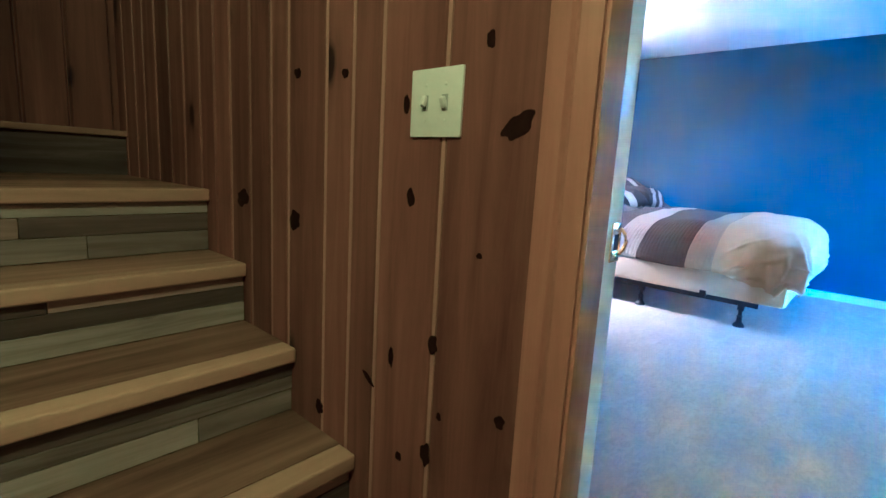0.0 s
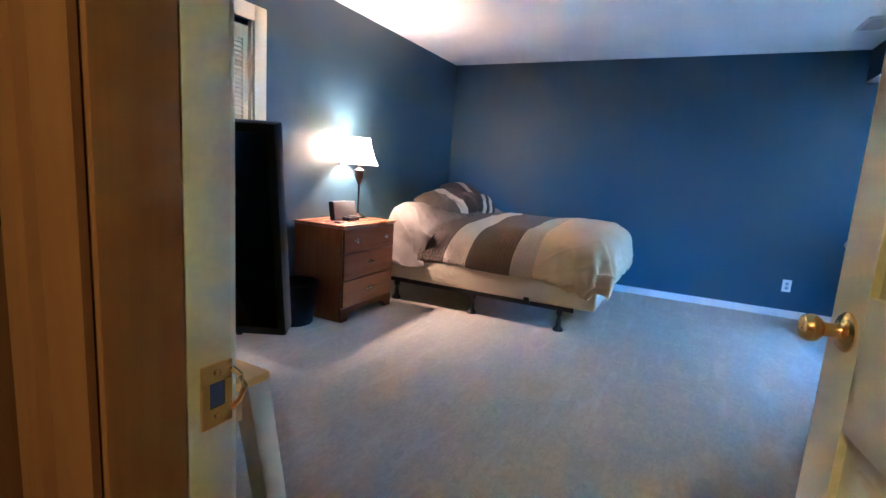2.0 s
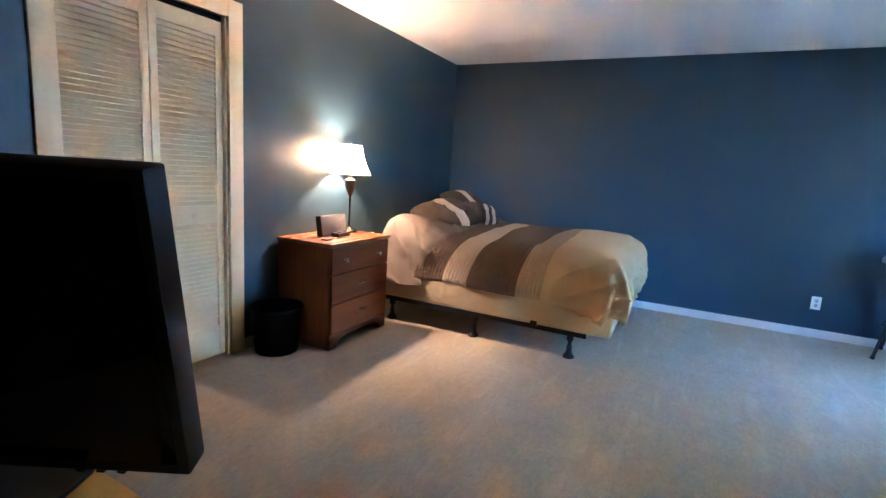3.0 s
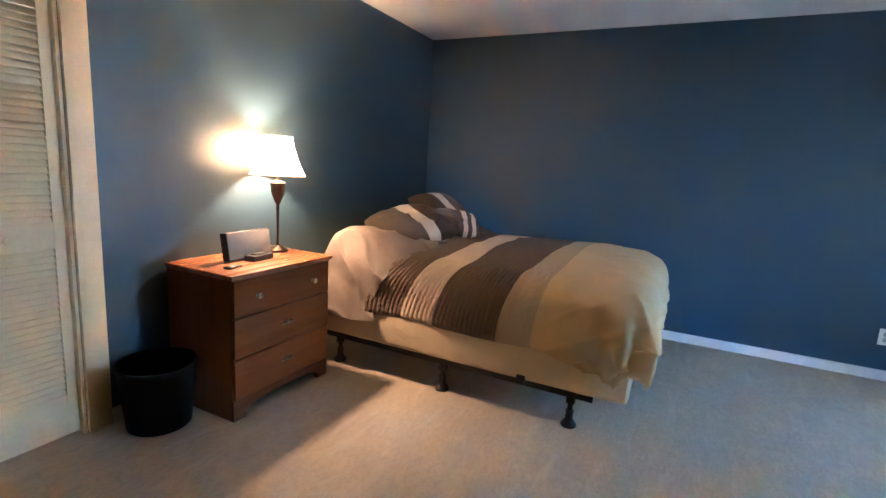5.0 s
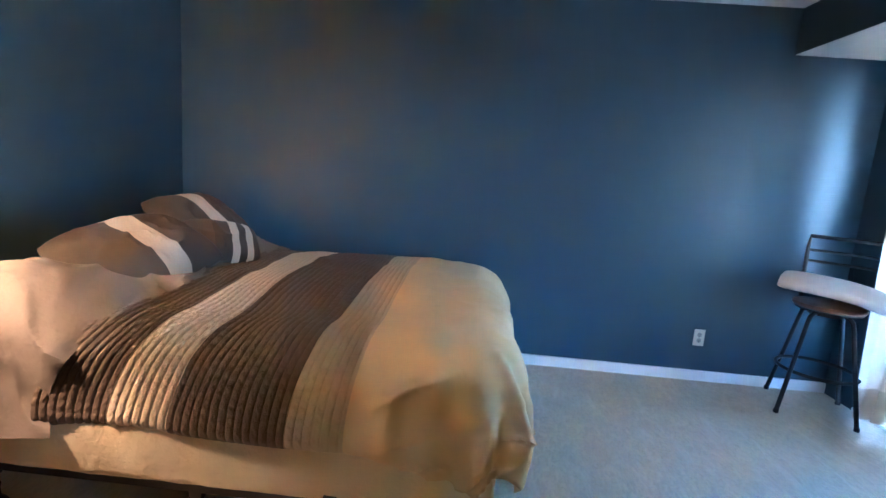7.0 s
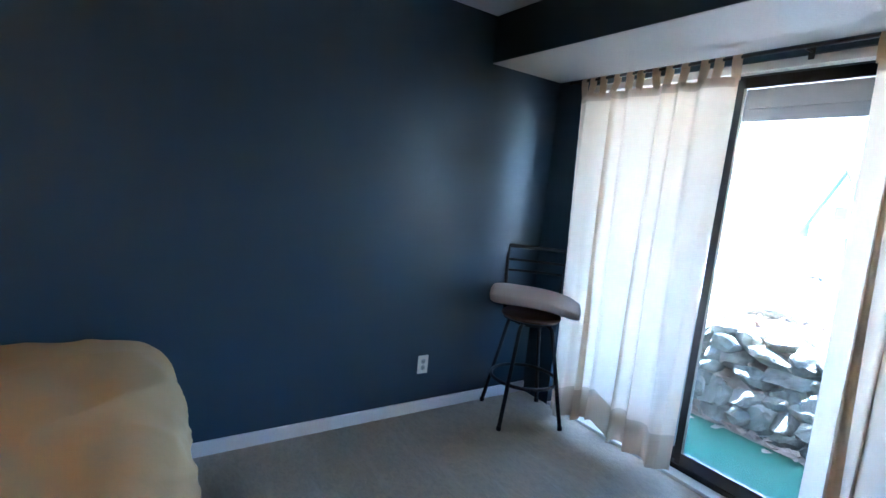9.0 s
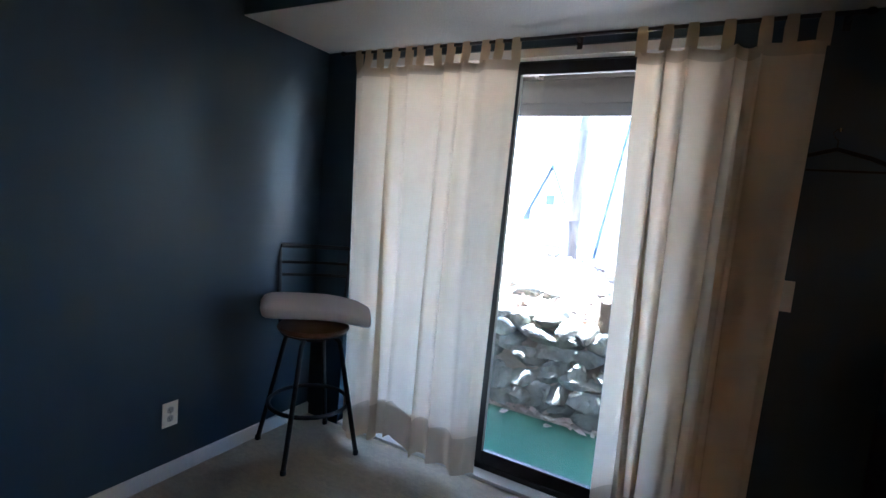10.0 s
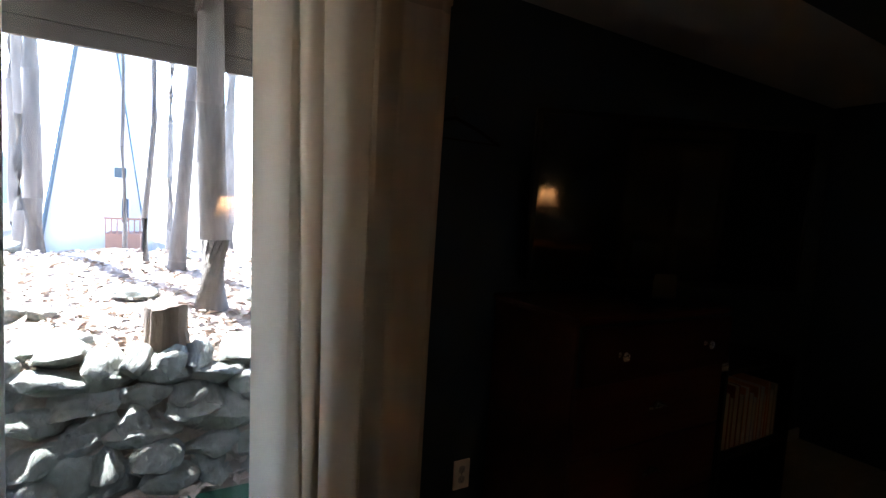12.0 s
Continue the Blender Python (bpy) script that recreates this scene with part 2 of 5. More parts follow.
M["house"] = surface("pale_house_siding", (0.66, 0.64, 0.60), (0.72, 0.70, 0.66), 1, 20, 0.7)
M["roof"] = surface("blue_metal_roof", (0.05, 0.085, 0.115), (0.07, 0.11, 0.145), 1, 20, 0.45)
M["redwood"] = surface("reddish_deck_boards", (0.28, 0.13, 0.08), (0.36, 0.18, 0.11), 3, 30, 0.7)
M["window_dark"] = surface("dark_window_glass", (0.04, 0.06, 0.08), (0.05, 0.07, 0.10), 1, 10, 0.1)
M["siding"] = surface("exterior_siding", (0.30, 0.25, 0.20), (0.36, 0.30, 0.25), 2, 30, 0.8)
M["closet_dark"] = surface("closet_interior_paint", (0.5, 0.48, 0.44), (0.55, 0.53, 0.49), 2, 30, 0.8)
M["paper"] = surface("book_pages", (0.42, 0.36, 0.27), (0.5, 0.44, 0.34), 6, 200, 0.9)
M["book"] = [surface("book_cover_" + n, c, tuple(1.2 * q for q in c), 8, 80, 0.5) for n, c in (("red", (0.22, 0.03, 0.02)), ("cream", (0.26, 0.21, 0.15)), ("orange", (0.42, 0.15, 0.04)), ("blue", (0.05, 0.08, 0.16)), ("white", (0.36, 0.34, 0.31)))]


def carpet_material():
    m, nt, bs = nodes_of("beige_carpet")
    v = coords(nt, (1, 1, 1), False)
    n1 = noise_tex(nt, v, 4.2, 4.0, 0.62, 0.6)
    n2 = noise_tex(nt, v, 420, 2.0)
    n3 = noise_tex(nt, coords(nt, (1.0, 0.16, 1), False), 9, 4.0, 0.6, 0.8)
    n4 = noise_tex(nt, coords(nt, (1.0, 0.5, 1), False), 46, 5.0, 0.72, 1.2)
    c = mix(nt, n2, (0.56, 0.48, 0.335), (0.78, 0.69, 0.51))
    c = mix(nt, ramp(nt, n4, [(0.38, (0.40,) * 3), (0.6, (0,) * 3)]), c, (0.36, 0.305, 0.23))
    c = mix(nt, ramp(nt, n1, [(0.40, (0.0,) * 3), (0.68, (0.42,) * 3)]), c, (0.50, 0.43, 0.33))
    c = mix(nt, ramp(nt, n3, [(0.54, (0,) * 3), (0.68, (0.30,) * 3)]), c, (0.80, 0.74, 0.65))
    nt.links.new(c, bs.inputs["Base Color"])
    bs.inputs["Roughness"].default_value = 0.95
    bs.inputs["Sheen Weight"].default_value = 0.1
    bs.inputs["Specular IOR Level"].default_value = 0.05
    add = nt.nodes.new("ShaderNodeMath")
    nt.links.new(n2, add.inputs[0])
    nt.links.new(n4, add.inputs[1])
    bump(nt, bs, add.outputs[0], 1.0, 0.011)
    return m


M["carpet"] = carpet_material()


def glass_material():
    m, nt, bs = nodes_of("window_glass")
    bs.inputs["Base Color"].default_value = (0.97, 0.99, 1.0, 1)
    bs.inputs["Roughness"].default_value = 0.0
    bs.inputs["IOR"].default_value = 1.45
    bs.inputs["Transmission Weight"].default_value = 1.0
    return m


M["glass"] = glass_material()


def crystal():
    m, nt, bs = nodes_of("clear_acrylic_knob")
    bs.inputs["Base Color"].default_value = (0.9, 0.88, 0.84, 1)
    bs.inputs["Roughness"].default_value = 0.12
    bs.inputs["Metallic"].default_value = 0.8
    return m


M["crystal"] = crystal()


# ---- mesh helpers ----
def joined(*bms):
    out = bmesh.new()
    for b in bms:
        me = bpy.data.meshes.new("tmp")
        b.to_mesh(me)
        out.from_mesh(me)
        bpy.data.meshes.remove(me)
        b.free()
    return out


def box(x0, x1, y0, y1, z0, z1, bevel=0.0, seg=2):
    bm = bmesh.new()
    bmesh.ops.create_cube(bm, size=1)
    for v in bm.verts:
        v.co = ((x0 + x1) / 2 + v.co.x * (x1 - x0), (y0 + y1) / 2 + v.co.y * (y1 - y0), (z0 + z1) / 2 + v.co.z * (z1 - z0))
    if bevel:
        bmesh.ops.bevel(bm, geom=bm.edges[:], offset=bevel, segments=seg, affect="EDGES", profile=0.6)
    return bm


def lathe(profile, seg=28):
    """A turned body round z from (radius, height) pairs."""
    bm = bmesh.new()
    rings = []
    for r, z in profile:
        rings.append([bm.verts.new((r * math.cos(2 * math.pi * i / seg), r * math.sin(2 * math.pi * i / seg), z)) for i in range(seg)])
    for a, b in zip(rings, rings[1:]):
        for i in range(seg):
            bm.faces.new((a[i], a[(i + 1) % seg], b[(i + 1) % seg], b[i]))
    bm.faces.new(rings[0][::-1])
    bm.faces.new(rings[-1])
    return bm


def tube(points, radii, seg=12):
    """A round bar through points; radii is one number or one for each point."""
    bm = bmesh.new()
    pts = [Vector(p) for p in points]
    if not isinstance(radii, (list, tuple)):
        radii = [radii] * len(pts)
    rings = []
    for i, p in enumerate(pts):
        d = (pts[min(i + 1, len(pts) - 1)] - pts[max(i - 1, 0)]).normalized()
        q = d.to_track_quat("Z", "Y")
        rings.append([bm.verts.new(p + q @ Vector((radii[i] * math.cos(2 * math.pi * k / seg), radii[i] * math.sin(2 * math.pi * k / seg), 0))) for k in range(seg)])
    for a, b in zip(rings, rings[1:]):
        for k in range(seg):
            bm.faces.new((a[k], a[(k + 1) % seg], b[(k + 1) % seg], b[k]))
    bm.faces.new(rings[0][::-1])
    bm.faces.new(rings[-1])
    return bm


def prism(outline, z0, z1, axis="z"):
    """An outline of 2D points pushed along an axis."""
    bm = bmesh.new()
    put = {"z": lambda a, b, c: (a, b, c), "x": lambda a, b, c: (c, a, b), "y": lambda a, b, c: (a, c, b)}[axis]
    lo = [bm.verts.new(put(a, b, z0)) for a, b in outline]
    hi = [bm.verts.new(put(a, b, z1)) for a, b in outline]
    bm.faces.new(lo[::-1])
    bm.faces.new(hi)
    n = len(outline)
    for i in range(n):
        bm.faces.new((lo[i], lo[(i + 1) % n], hi[(i + 1) % n], hi[i]))
    bmesh.ops.recalc_face_normals(bm, faces=bm.faces[:])
    return bm


def sheet(nu, nv, f, thick=0.0):
    """A grid surface f(a, b) with a and b from 0 to 1."""
    bm = bmesh.new()
    rows = [[bm.verts.new(f(i / nu, j / nv)) for j in range(nv + 1)] for i in range(nu + 1)]
    for i in range(nu):
        for j in range(nv):
            bm.faces.new((rows[i][j], rows[i + 1][j], rows[i + 1][j + 1], rows[i][j + 1]))
    if thick:
        bmesh.ops.solidify(bm, geom=bm.faces[:], thickness=thick)
    return bm


def moved(bm, m):
    bmesh.ops.transform(bm, matrix=m, verts=bm.verts[:])
    return bm


def mesh_of(name, bm, material, smooth=True):
    me = bpy.data.meshes.new(name)
    bm.to_mesh(me)
    bm.free()
    me.materials.append(material)
    if smooth:
        me.polygons.foreach_set("use_smooth", [True] * len(me.polygons))
        me.set_sharp_from_angle(angle=radians(38))
    return me


def part(name, bm, material, parent=None, label="", smooth=True):
    ob = new(name, mesh_of(name, bm, material, smooth))
    ob.parent = parent
    return tagged(ob, label)


def piece(name, me, parent, m):
    ob = new(name, me)
    ob.parent = parent
    ob.matrix_basis = m
    return ob


def thing(name, m, label, category, group=""):
    ob = new(name)
    ob.empty_display_size = 0.1
    ob.matrix_basis = m
    return tagged(ob, label, category, group)


def setting(name, bm, material, label="", category="", smooth=True):
    return tagged(part(name, bm, material, None, label, smooth), "", category, kind="structure")


# ---- the plan, in metres ----
CEIL, SOF_Z, SOF_X = 2.45, 2.176, 3.955
XG, XG_OUT = 4.544, 4.76             # glass-door wall, inside and outside
Y_ROOM, Y_HALL = -5.22, -5.335       # the two faces of the entrance wall
DOOR_L, DOOR_R, DOOR_H = 2.29, 3.025, 2.04
GD_N, GD_F, GD_H = -2.01, -0.25, 2.13  # glass door: near end, far end, top
CL_N, CL_F, CL_H = -4.03, -3.11, 2.06  # closet opening

# ---- structure ----
setting("floor", box(-0.75, XG_OUT, Y_ROOM - 0.06, 0.1, -0.12, 0.0), M["carpet"], "beige cut-pile carpet with vacuum streaks", "carpet")
setting("floor_hall", box(-0.1, XG_OUT, -7.6, Y_ROOM - 0.062, -0.12, 0.0), M["carpet"], "beige carpet in the stair hall", "carpet")
setting("wall_far", box(-0.1, XG_OUT, 0, 0.12, 0, CEIL), M["wall"], "dark blue painted wall", "wall")
setting("wall_left", joined(box(-0.1, 0, CL_F, 0, 0, CEIL), box(-0.1, 0, Y_ROOM, CL_N, 0, CEIL), box(-0.1, 0, CL_N, CL_F, CL_H, CEIL)), M["wall"], "dark blue painted wall round the closet", "wall")
setting("wall_closet", joined(box(-0.75, -0.65, CL_N - 0.2, CL_F + 0.2, 0, CEIL), box(-0.65, -0.1, CL_N - 0.2, CL_N - 0.1, 0, CEIL), box(-0.65, -0.1, CL_F + 0.1, CL_F + 0.2, 0, CEIL), box(-0.65, -0.1, CL_N - 0.1, CL_F + 0.1, CEIL - 0.1, CEIL)), M["closet_dark"], "plain closet interior", "wall")
setting("wall_entrance", joined(box(-0.1, DOOR_L - 0.02, Y_HALL + 0.02, Y_ROOM, 0, CEIL), box(DOOR_R + 0.02, XG_OUT, Y_HALL + 0.02, Y_ROOM, 0, CEIL), box(DOOR_L - 0.02, DOOR_R + 0.02, Y_HALL + 0.02, Y_ROOM, DOOR_H + 0.02, CEIL)), M["wall"], "dark blue painted wall with the doorway", "wall")
setting("wall_glass_door", joined(box(XG, XG_OUT, GD_F, 0, 0, CEIL), box(XG, XG_OUT, -7.6, GD_N, 0, CEIL), box(XG, XG_OUT, GD_N, GD_F, GD_H, CEIL)), M["wall"], "dark blue painted wall round the sliding door", "wall")
setting("ceiling", box(-0.1, XG_OUT, -7.6, 0.12, CEIL, CEIL + 0.12), M["ceiling"], "white textured ceiling", "ceiling")
setting("soffit", box(SOF_X, XG, Y_ROOM, 0, SOF_Z + 0.004, CEIL), M["wall"], "dark blue boxed-in soffit face", "soffit")
setting("ceiling_soffit", box(SOF_X + 0.001, XG, Y_ROOM, 0, SOF_Z, SOF_Z + 0.003), M["ceiling"], "white stippled underside of the soffit", "ceiling")
setting("wall_hall_back", box(-0.1, XG_OUT, -7.7, -7.6, 0, CEIL), M["pine"], "knotty pine hall wall", "wall")
setting("wall_hall_end", box(4.1, 4.2, -7.6, Y_HALL - 0.002, 0, CEIL), M["pine"], "knotty pine hall wall", "wall")
setting("wall_stair_side", box(0.1, 1.9, -6.45, -6.35, 0, CEIL), M["pine"], "knotty pine stair wall", "wall")


def baseboard(name, bm):
    return setting(name, bm, M["trim"], "white painted baseboard", "baseboard")


def base_profile(depth, h):
    return [(0, 0), (depth, 0), (depth, h - 0.012), (depth - 0.004, h - 0.003), (0, h)]


baseboard("baseboard_far", prism([(-a, b) for a, b in base_profile(0.013, 0.072)], 0.0, XG, "x"))
baseboard("baseboard_left", prism(base_profile(0.013, 0.072), CL_F + 0.105, -0.014, "y"))
baseboard("baseboard_left_near", prism(base_profile(0.013, 0.072), Y_ROOM, CL_N - 0.07, "y"))
baseboard("baseboard_glass_near", prism([(XG - a, b) for a, b in base_profile(0.013, 0.072)], Y_ROOM, GD_N - 0.01, "y"))

# ---- entrance: jamb, casing, strike plate, door ----
Y_JAMB = -5.267                      # varnished lining on the hall side, white paint from here on
setting("door_lining", joined(box(DOOR_L - 0.02, DOOR_L, Y_HALL + 0.002, Y_JAMB - 0.0006, 0, DOOR_H + 0.02, 0.003), box(DOOR_R, DOOR_R + 0.02, Y_HALL + 0.002, Y_JAMB - 0.0006, 0, DOOR_H + 0.02, 0.003), box(DOOR_L, DOOR_R, Y_HALL + 0.002, Y_JAMB - 0.0006, DOOR_H, DOOR_H + 0.02, 0.003)), M["casing"], "varnished pine door lining", "door frame")
jamb = setting("door_frame", joined(
    box(DOOR_L - 0.02, DOOR_L, Y_JAMB, Y_ROOM - 0.002, 0, DOOR_H + 0.02, 0.0015),
    box(DOOR_R, DOOR_R + 0.02, Y_JAMB, Y_ROOM - 0.002, 0, DOOR_H + 0.02, 0.0015),
    box(DOOR_L, DOOR_R, Y_JAMB, Y_ROOM - 0.002, DOOR_H, DOOR_H + 0.02, 0.0015)), M["jamb"], "scuffed white painted door jamb", "door frame")


def casing_strip(x0, x1, flip):
    w = x1 - x0
    prof = [(0, 0), (0.0, -0.020), (0.012, -0.024), (0.45 * w, -0.020), (0.52 * w, -0.013), (0.62 * w, -0.016), (0.8 * w, -0.012), (w, -0.006), (w, 0)]
    pts = [((x0 + a) if not flip else (x1 - a), Y_HALL + b) for a, b in prof]
    return prism(pts, 0, DOOR_H + 0.09)


trim_l = setting("trim_casing", casing_strip(2.214, 2.284, False), M["casing"], "varnished pine door casing with moulded edge", "door casing")
setting("trim_casing_hinge", casing_strip(DOOR_R + 0.005, DOOR_R + 0.11, True), M["casing"], "varnished pine door casing with moulded edge", "door casing")
setting("trim_casing_head", prism([(Y_HALL, DOOR_H), (Y_HALL - 0.02, DOOR_H), (Y_HALL - 0.02, DOOR_H + 0.09), (Y_HALL, DOOR_H + 0.09)], 2.285, DOOR_R + 0.004, "x"), M["casing"], "varnished pine head casing", "door casing")
for nm, xa, xb in (("trim_room_l", DOOR_L - 0.075, DOOR_L - 0.012), ("trim_room_r", DOOR_R + 0.012, DOOR_R + 0.075)):
    setting(nm, box(xa, xb, Y_ROOM, Y_ROOM + 0.014, 0, DOOR_H + 0.07, 0.003), M["trim"], "white painted door casing", "door casing")

strike = thing("strike_plate", pose(DOOR_L, Y_ROOM - 0.02, 0.965), "worn brass strike plate on the white jamb", "strike plate")
part("plate", joined(box(0.0005, 0.003, -0.016, 0.016, -0.03, -0.012, 0.0006), box(0.0005, 0.003, -0.016, 0.016, 0.012, 0.03, 0.0006), box(0.0005, 0.003, 0.008, 0.016, -0.012, 0.012), box(0.0005, 0.003, -0.016, -0.008, -0.012, 0.012)), M["brass"], strike)
part("lip", tube([(0.002, 0.016, -0.02), (0.006, 0.022, -0.012), (0.008, 0.026, 0), (0.006, 0.022, 0.012), (0.002, 0.016, 0.02)], 0.003, 8), M["brass"], strike)
part("latch_hole", box(0.0003, 0.0012, -0.008, 0.008, -0.012, 0.012), M["hole"], strike)
for dz in (-0.021, 0.021):
    part("screw", moved(lathe([(0.0036, 0), (0.0036, 0.001), (0.002, 0.0018)], 10), pose(0.003, 0, dz, 0, 90, 0)), M["brass"], strike)


def panel_door(m, w, h, t):
    """A six-panel door, hinge edge at x = 0, in the plane y = 0."""
    d = thing("panel_door", m, "cream painted six-panel interior door standing open", "door")
    st, cx = 0.105, w / 2
    cols = [(st, cx - 0.045), (cx + 0.045, w - st)]
    rows = [(0.24, 0.80), (1.02, 1.62), (1.72, h - 0.12)]
    bms = [box(0, st, -t / 2, t / 2, 0, h, 0.002), box(w - st, w, -t / 2, t / 2, 0, h, 0.002), box(cx - 0.045, cx + 0.045, -t / 2 + 0.0006, t / 2 - 0.0006, 0, h, 0.002)]
    zs = [0] + [z for r in rows for z in r] + [h]
    for a, b in zip(zs[0::2], zs[1::2]):
        for x0, x1 in cols:
            bms.append(box(x0 - 0.001, x1 + 0.001, -t / 2 + 0.0003, t / 2 - 0.0003, a, b, 0.002))
    part("leaf", joined(*bms), M["door"], d)
    for x0, x1 in cols:
        for z0, z1 in rows:
            fl = [box(x0 - 0.004, x1 + 0.004, -0.005, 0.005, z0 - 0.004, z1 + 0.004), box(x0 + 0.035, x1 - 0.035, -t / 2 + 0.004, t / 2 - 0.004, z0 + 0.035, z1 - 0.035, 0.010, 1)]
            part("raised_panel", joined(*fl), M["door"], d)
    for side in (-1, 1):
        kn = part("door_knob", joined(
            moved(lathe([(0.033, 0), (0.033, 0.003), (0.028, 0.008), (0.014, 0.012), (0.011, 0.020), (0.012, 0.034), (0.017, 0.037), (0.023, 0.045), (0.0235, 0.054), (0.019, 0.062), (0.009, 0.066)], 28), pose(0, 0, 0, 90 * side, 0, 0))), M["brass"], d, "polished brass door knob")
        kn.matrix_basis = pose(w - 0.062, -side * t / 2, 0.951)
    for hz in (0.2, 1.0, 1.82):
        part("hinge", moved(lathe([(0.006, -0.045), (0.006, 0.045)], 12), pose(-0.004, -t / 2 + 0.004, hz)), M["brass"], d)
    part("latch_plate", box(w, w + 0.0015, -0.012, 0.012, 0.925, 0.98), M["brass"], d)
    return d


panel_door(pose(DOOR_R - 0.004, Y_ROOM + 0.012, 0.012, 0, 0, 97.5), 0.728, 2.02, 0.035)

# ---- closet with louvered bifold doors ----
setting("trim_closet", joined(
    box(0.0, 0.018, CL_F, CL_F + 0.10, 0, CL_H + 0.10, 0.004), box(0.0, 0.018, CL_N - 0.06, CL_N, 0, CL_H + 0.10, 0.004),
    box(0.0, 0.018, CL_N + 0.0005, CL_F - 0.0005, CL_H, CL_H + 0.0995, 0.004), box(-0.1, -0.001, CL_F - 0.014, CL_F - 0.0006, 0, CL_H), box(-0.1, -0.001, CL_N + 0.0006, CL_N + 0.014, 0, CL_H)), M["louver"], "cream painted closet casing", "door casing")
setting("closet_track", box(-0.07, -0.03, CL_N + 0.015, CL_F - 0.015, CL_H - 0.03, CL_H - 0.001), M["black"], "dark bifold door track", "track")
slat_me = mesh_of("slat", moved(box(-0.0172, 0.0172, 0, 1, -0.0030, 0.0030, 0.0008, 1), pose(0, 0, 0, 0, 54, 0)), M["louver"], False)


def louver_leaf(y0, y1, knob_y):
    w, h, st = y1 - y0, CL_H - 0.045, 0.042
    d = thing("louvered_closet_door", pose(-0.04, y0, 0.012), "cream painted louvered bifold closet door, closed", "closet door", "bifold closet doors")
    t = 0.014
    part("leaf_frame", joined(box(-t, t, 0, st, 0, h, 0.002), box(-t, t, w - st, w, 0, h, 0.002), box(-t, t, st, w - st, 0, 0.19, 0.002), box(-t, t, st, w - st, 0.845, 0.955, 0.002), box(-t, t, st, w - st, h - 0.085, h, 0.002)), M["louver"], d)
    for z0, z1 in ((0.19, 0.845), (0.955, h - 0.085)):
        n = round((z1 - z0) / 0.0285)
        for i in range(n):
            piece("slat", slat_me, d, Matrix.Translation((0, st, z0 + (i + 0.5) * (z1 - z0) / n)) @ Matrix.Diagonal((1, w - 2 * st, 1, 1)))
    if knob_y is not None:
        k = part("knob", moved(lathe([(0.007, 0), (0.006, 0.008), (0.013, 0.014), (0.016, 0.020), (0.013, 0.027), (0.006, 0.030)], 20), pose(0, 0, 0, 0, 90, 0)), M["louver"], d, "small round painted knob")
        k.matrix_basis = pose(t, knob_y - y0, 0.90)
    return d


mid = -3.563
louver_leaf(mid + 0.003, CL_F - 0.017, -3.335)
louver_leaf(CL_N + 0.017, mid - 0.003, None)

# ---- sliding glass door ----
FX0, FX1 = 4.62, 4.70
gd = setting("door_glass", joined(
    box(FX0, FX1, GD_N, GD_F, 0.0, 0.045, 0.003), box(FX0, FX1, GD_N, GD_F, 2.085, GD_H - 0.04, 0.003),
    box(FX0, FX1, GD_N, GD_N + 0.04, 0.045, 2.085, 0.003), box(FX0, FX1, GD_F - 0.04, GD_F, 0.045, 2.085, 0.003)), M["bronze_frame"], "dark bronze aluminium sliding patio door frame", "sliding door")
setting("trim_glass_head", box(XG + 0.02, FX0 + 0.05, GD_N, GD_F, GD_H - 0.039, GD_H), M["trim"], "white painted head above the patio door", "trim")


def sash(name, x, y0, y1, w0, w1, label):
    """A glazed panel; w0 and w1 are the widths of its two stiles."""
    s = part(name, joined(box(x - 0.016, x + 0.016, y0, y0 + w0, 0.047, 2.083, 0.003), box(x - 0.016, x + 0.016, y1 - w1, y1, 0.047, 2.083, 0.003),
             box(x - 0.016, x + 0.016, y0 + w0, y1 - w1, 0.047, 0.115, 0.003), box(x - 0.016, x + 0.016, y0 + w0, y1 - w1, 2.03, 2.083, 0.003)), M["bronze_frame"], gd, label)
    g = part("pane", box(x - 0.003, x + 0.003, y0 + w0 - 0.005, y1 - w1 + 0.005, 0.11, 2.035), M["glass"], s, "clear glass pane")
    g.visible_shadow = False
    part("glazing_bead", joined(box(x - 0.019, x - 0.0165, y1 - w1 - 0.012, y1 - w1, 0.115, 2.03), box(x - 0.019, x - 0.0165, y0 + w0, y0 + w0 + 0.012, 0.115, 2.03)), M["plate_dark"], s, "pale grey glazing bead")
    return s


sash("sliding_panel", 4.642, GD_N + 0.041, -1.128, 0.05, 0.03, "sliding panel")
sash("fixed_panel", 4.678, -1.128, GD_F - 0.041, 0.03, 0.05, "fixed panel")
setting("door_sill", box(XG - 0.001, FX0, GD_N, GD_F, 0.001, 0.02, 0.004), M["trim"], "pale sill before the patio door", "sill")

# ---- wall plates, vent ----
def wall_plate(m, w, h, label):
    return part("plate", box(-w / 2, w / 2, -0.006, -0.0005, -h / 2, h / 2, 0.002), M["plate"], thing("wall_plate", m, label, "wall plate"))


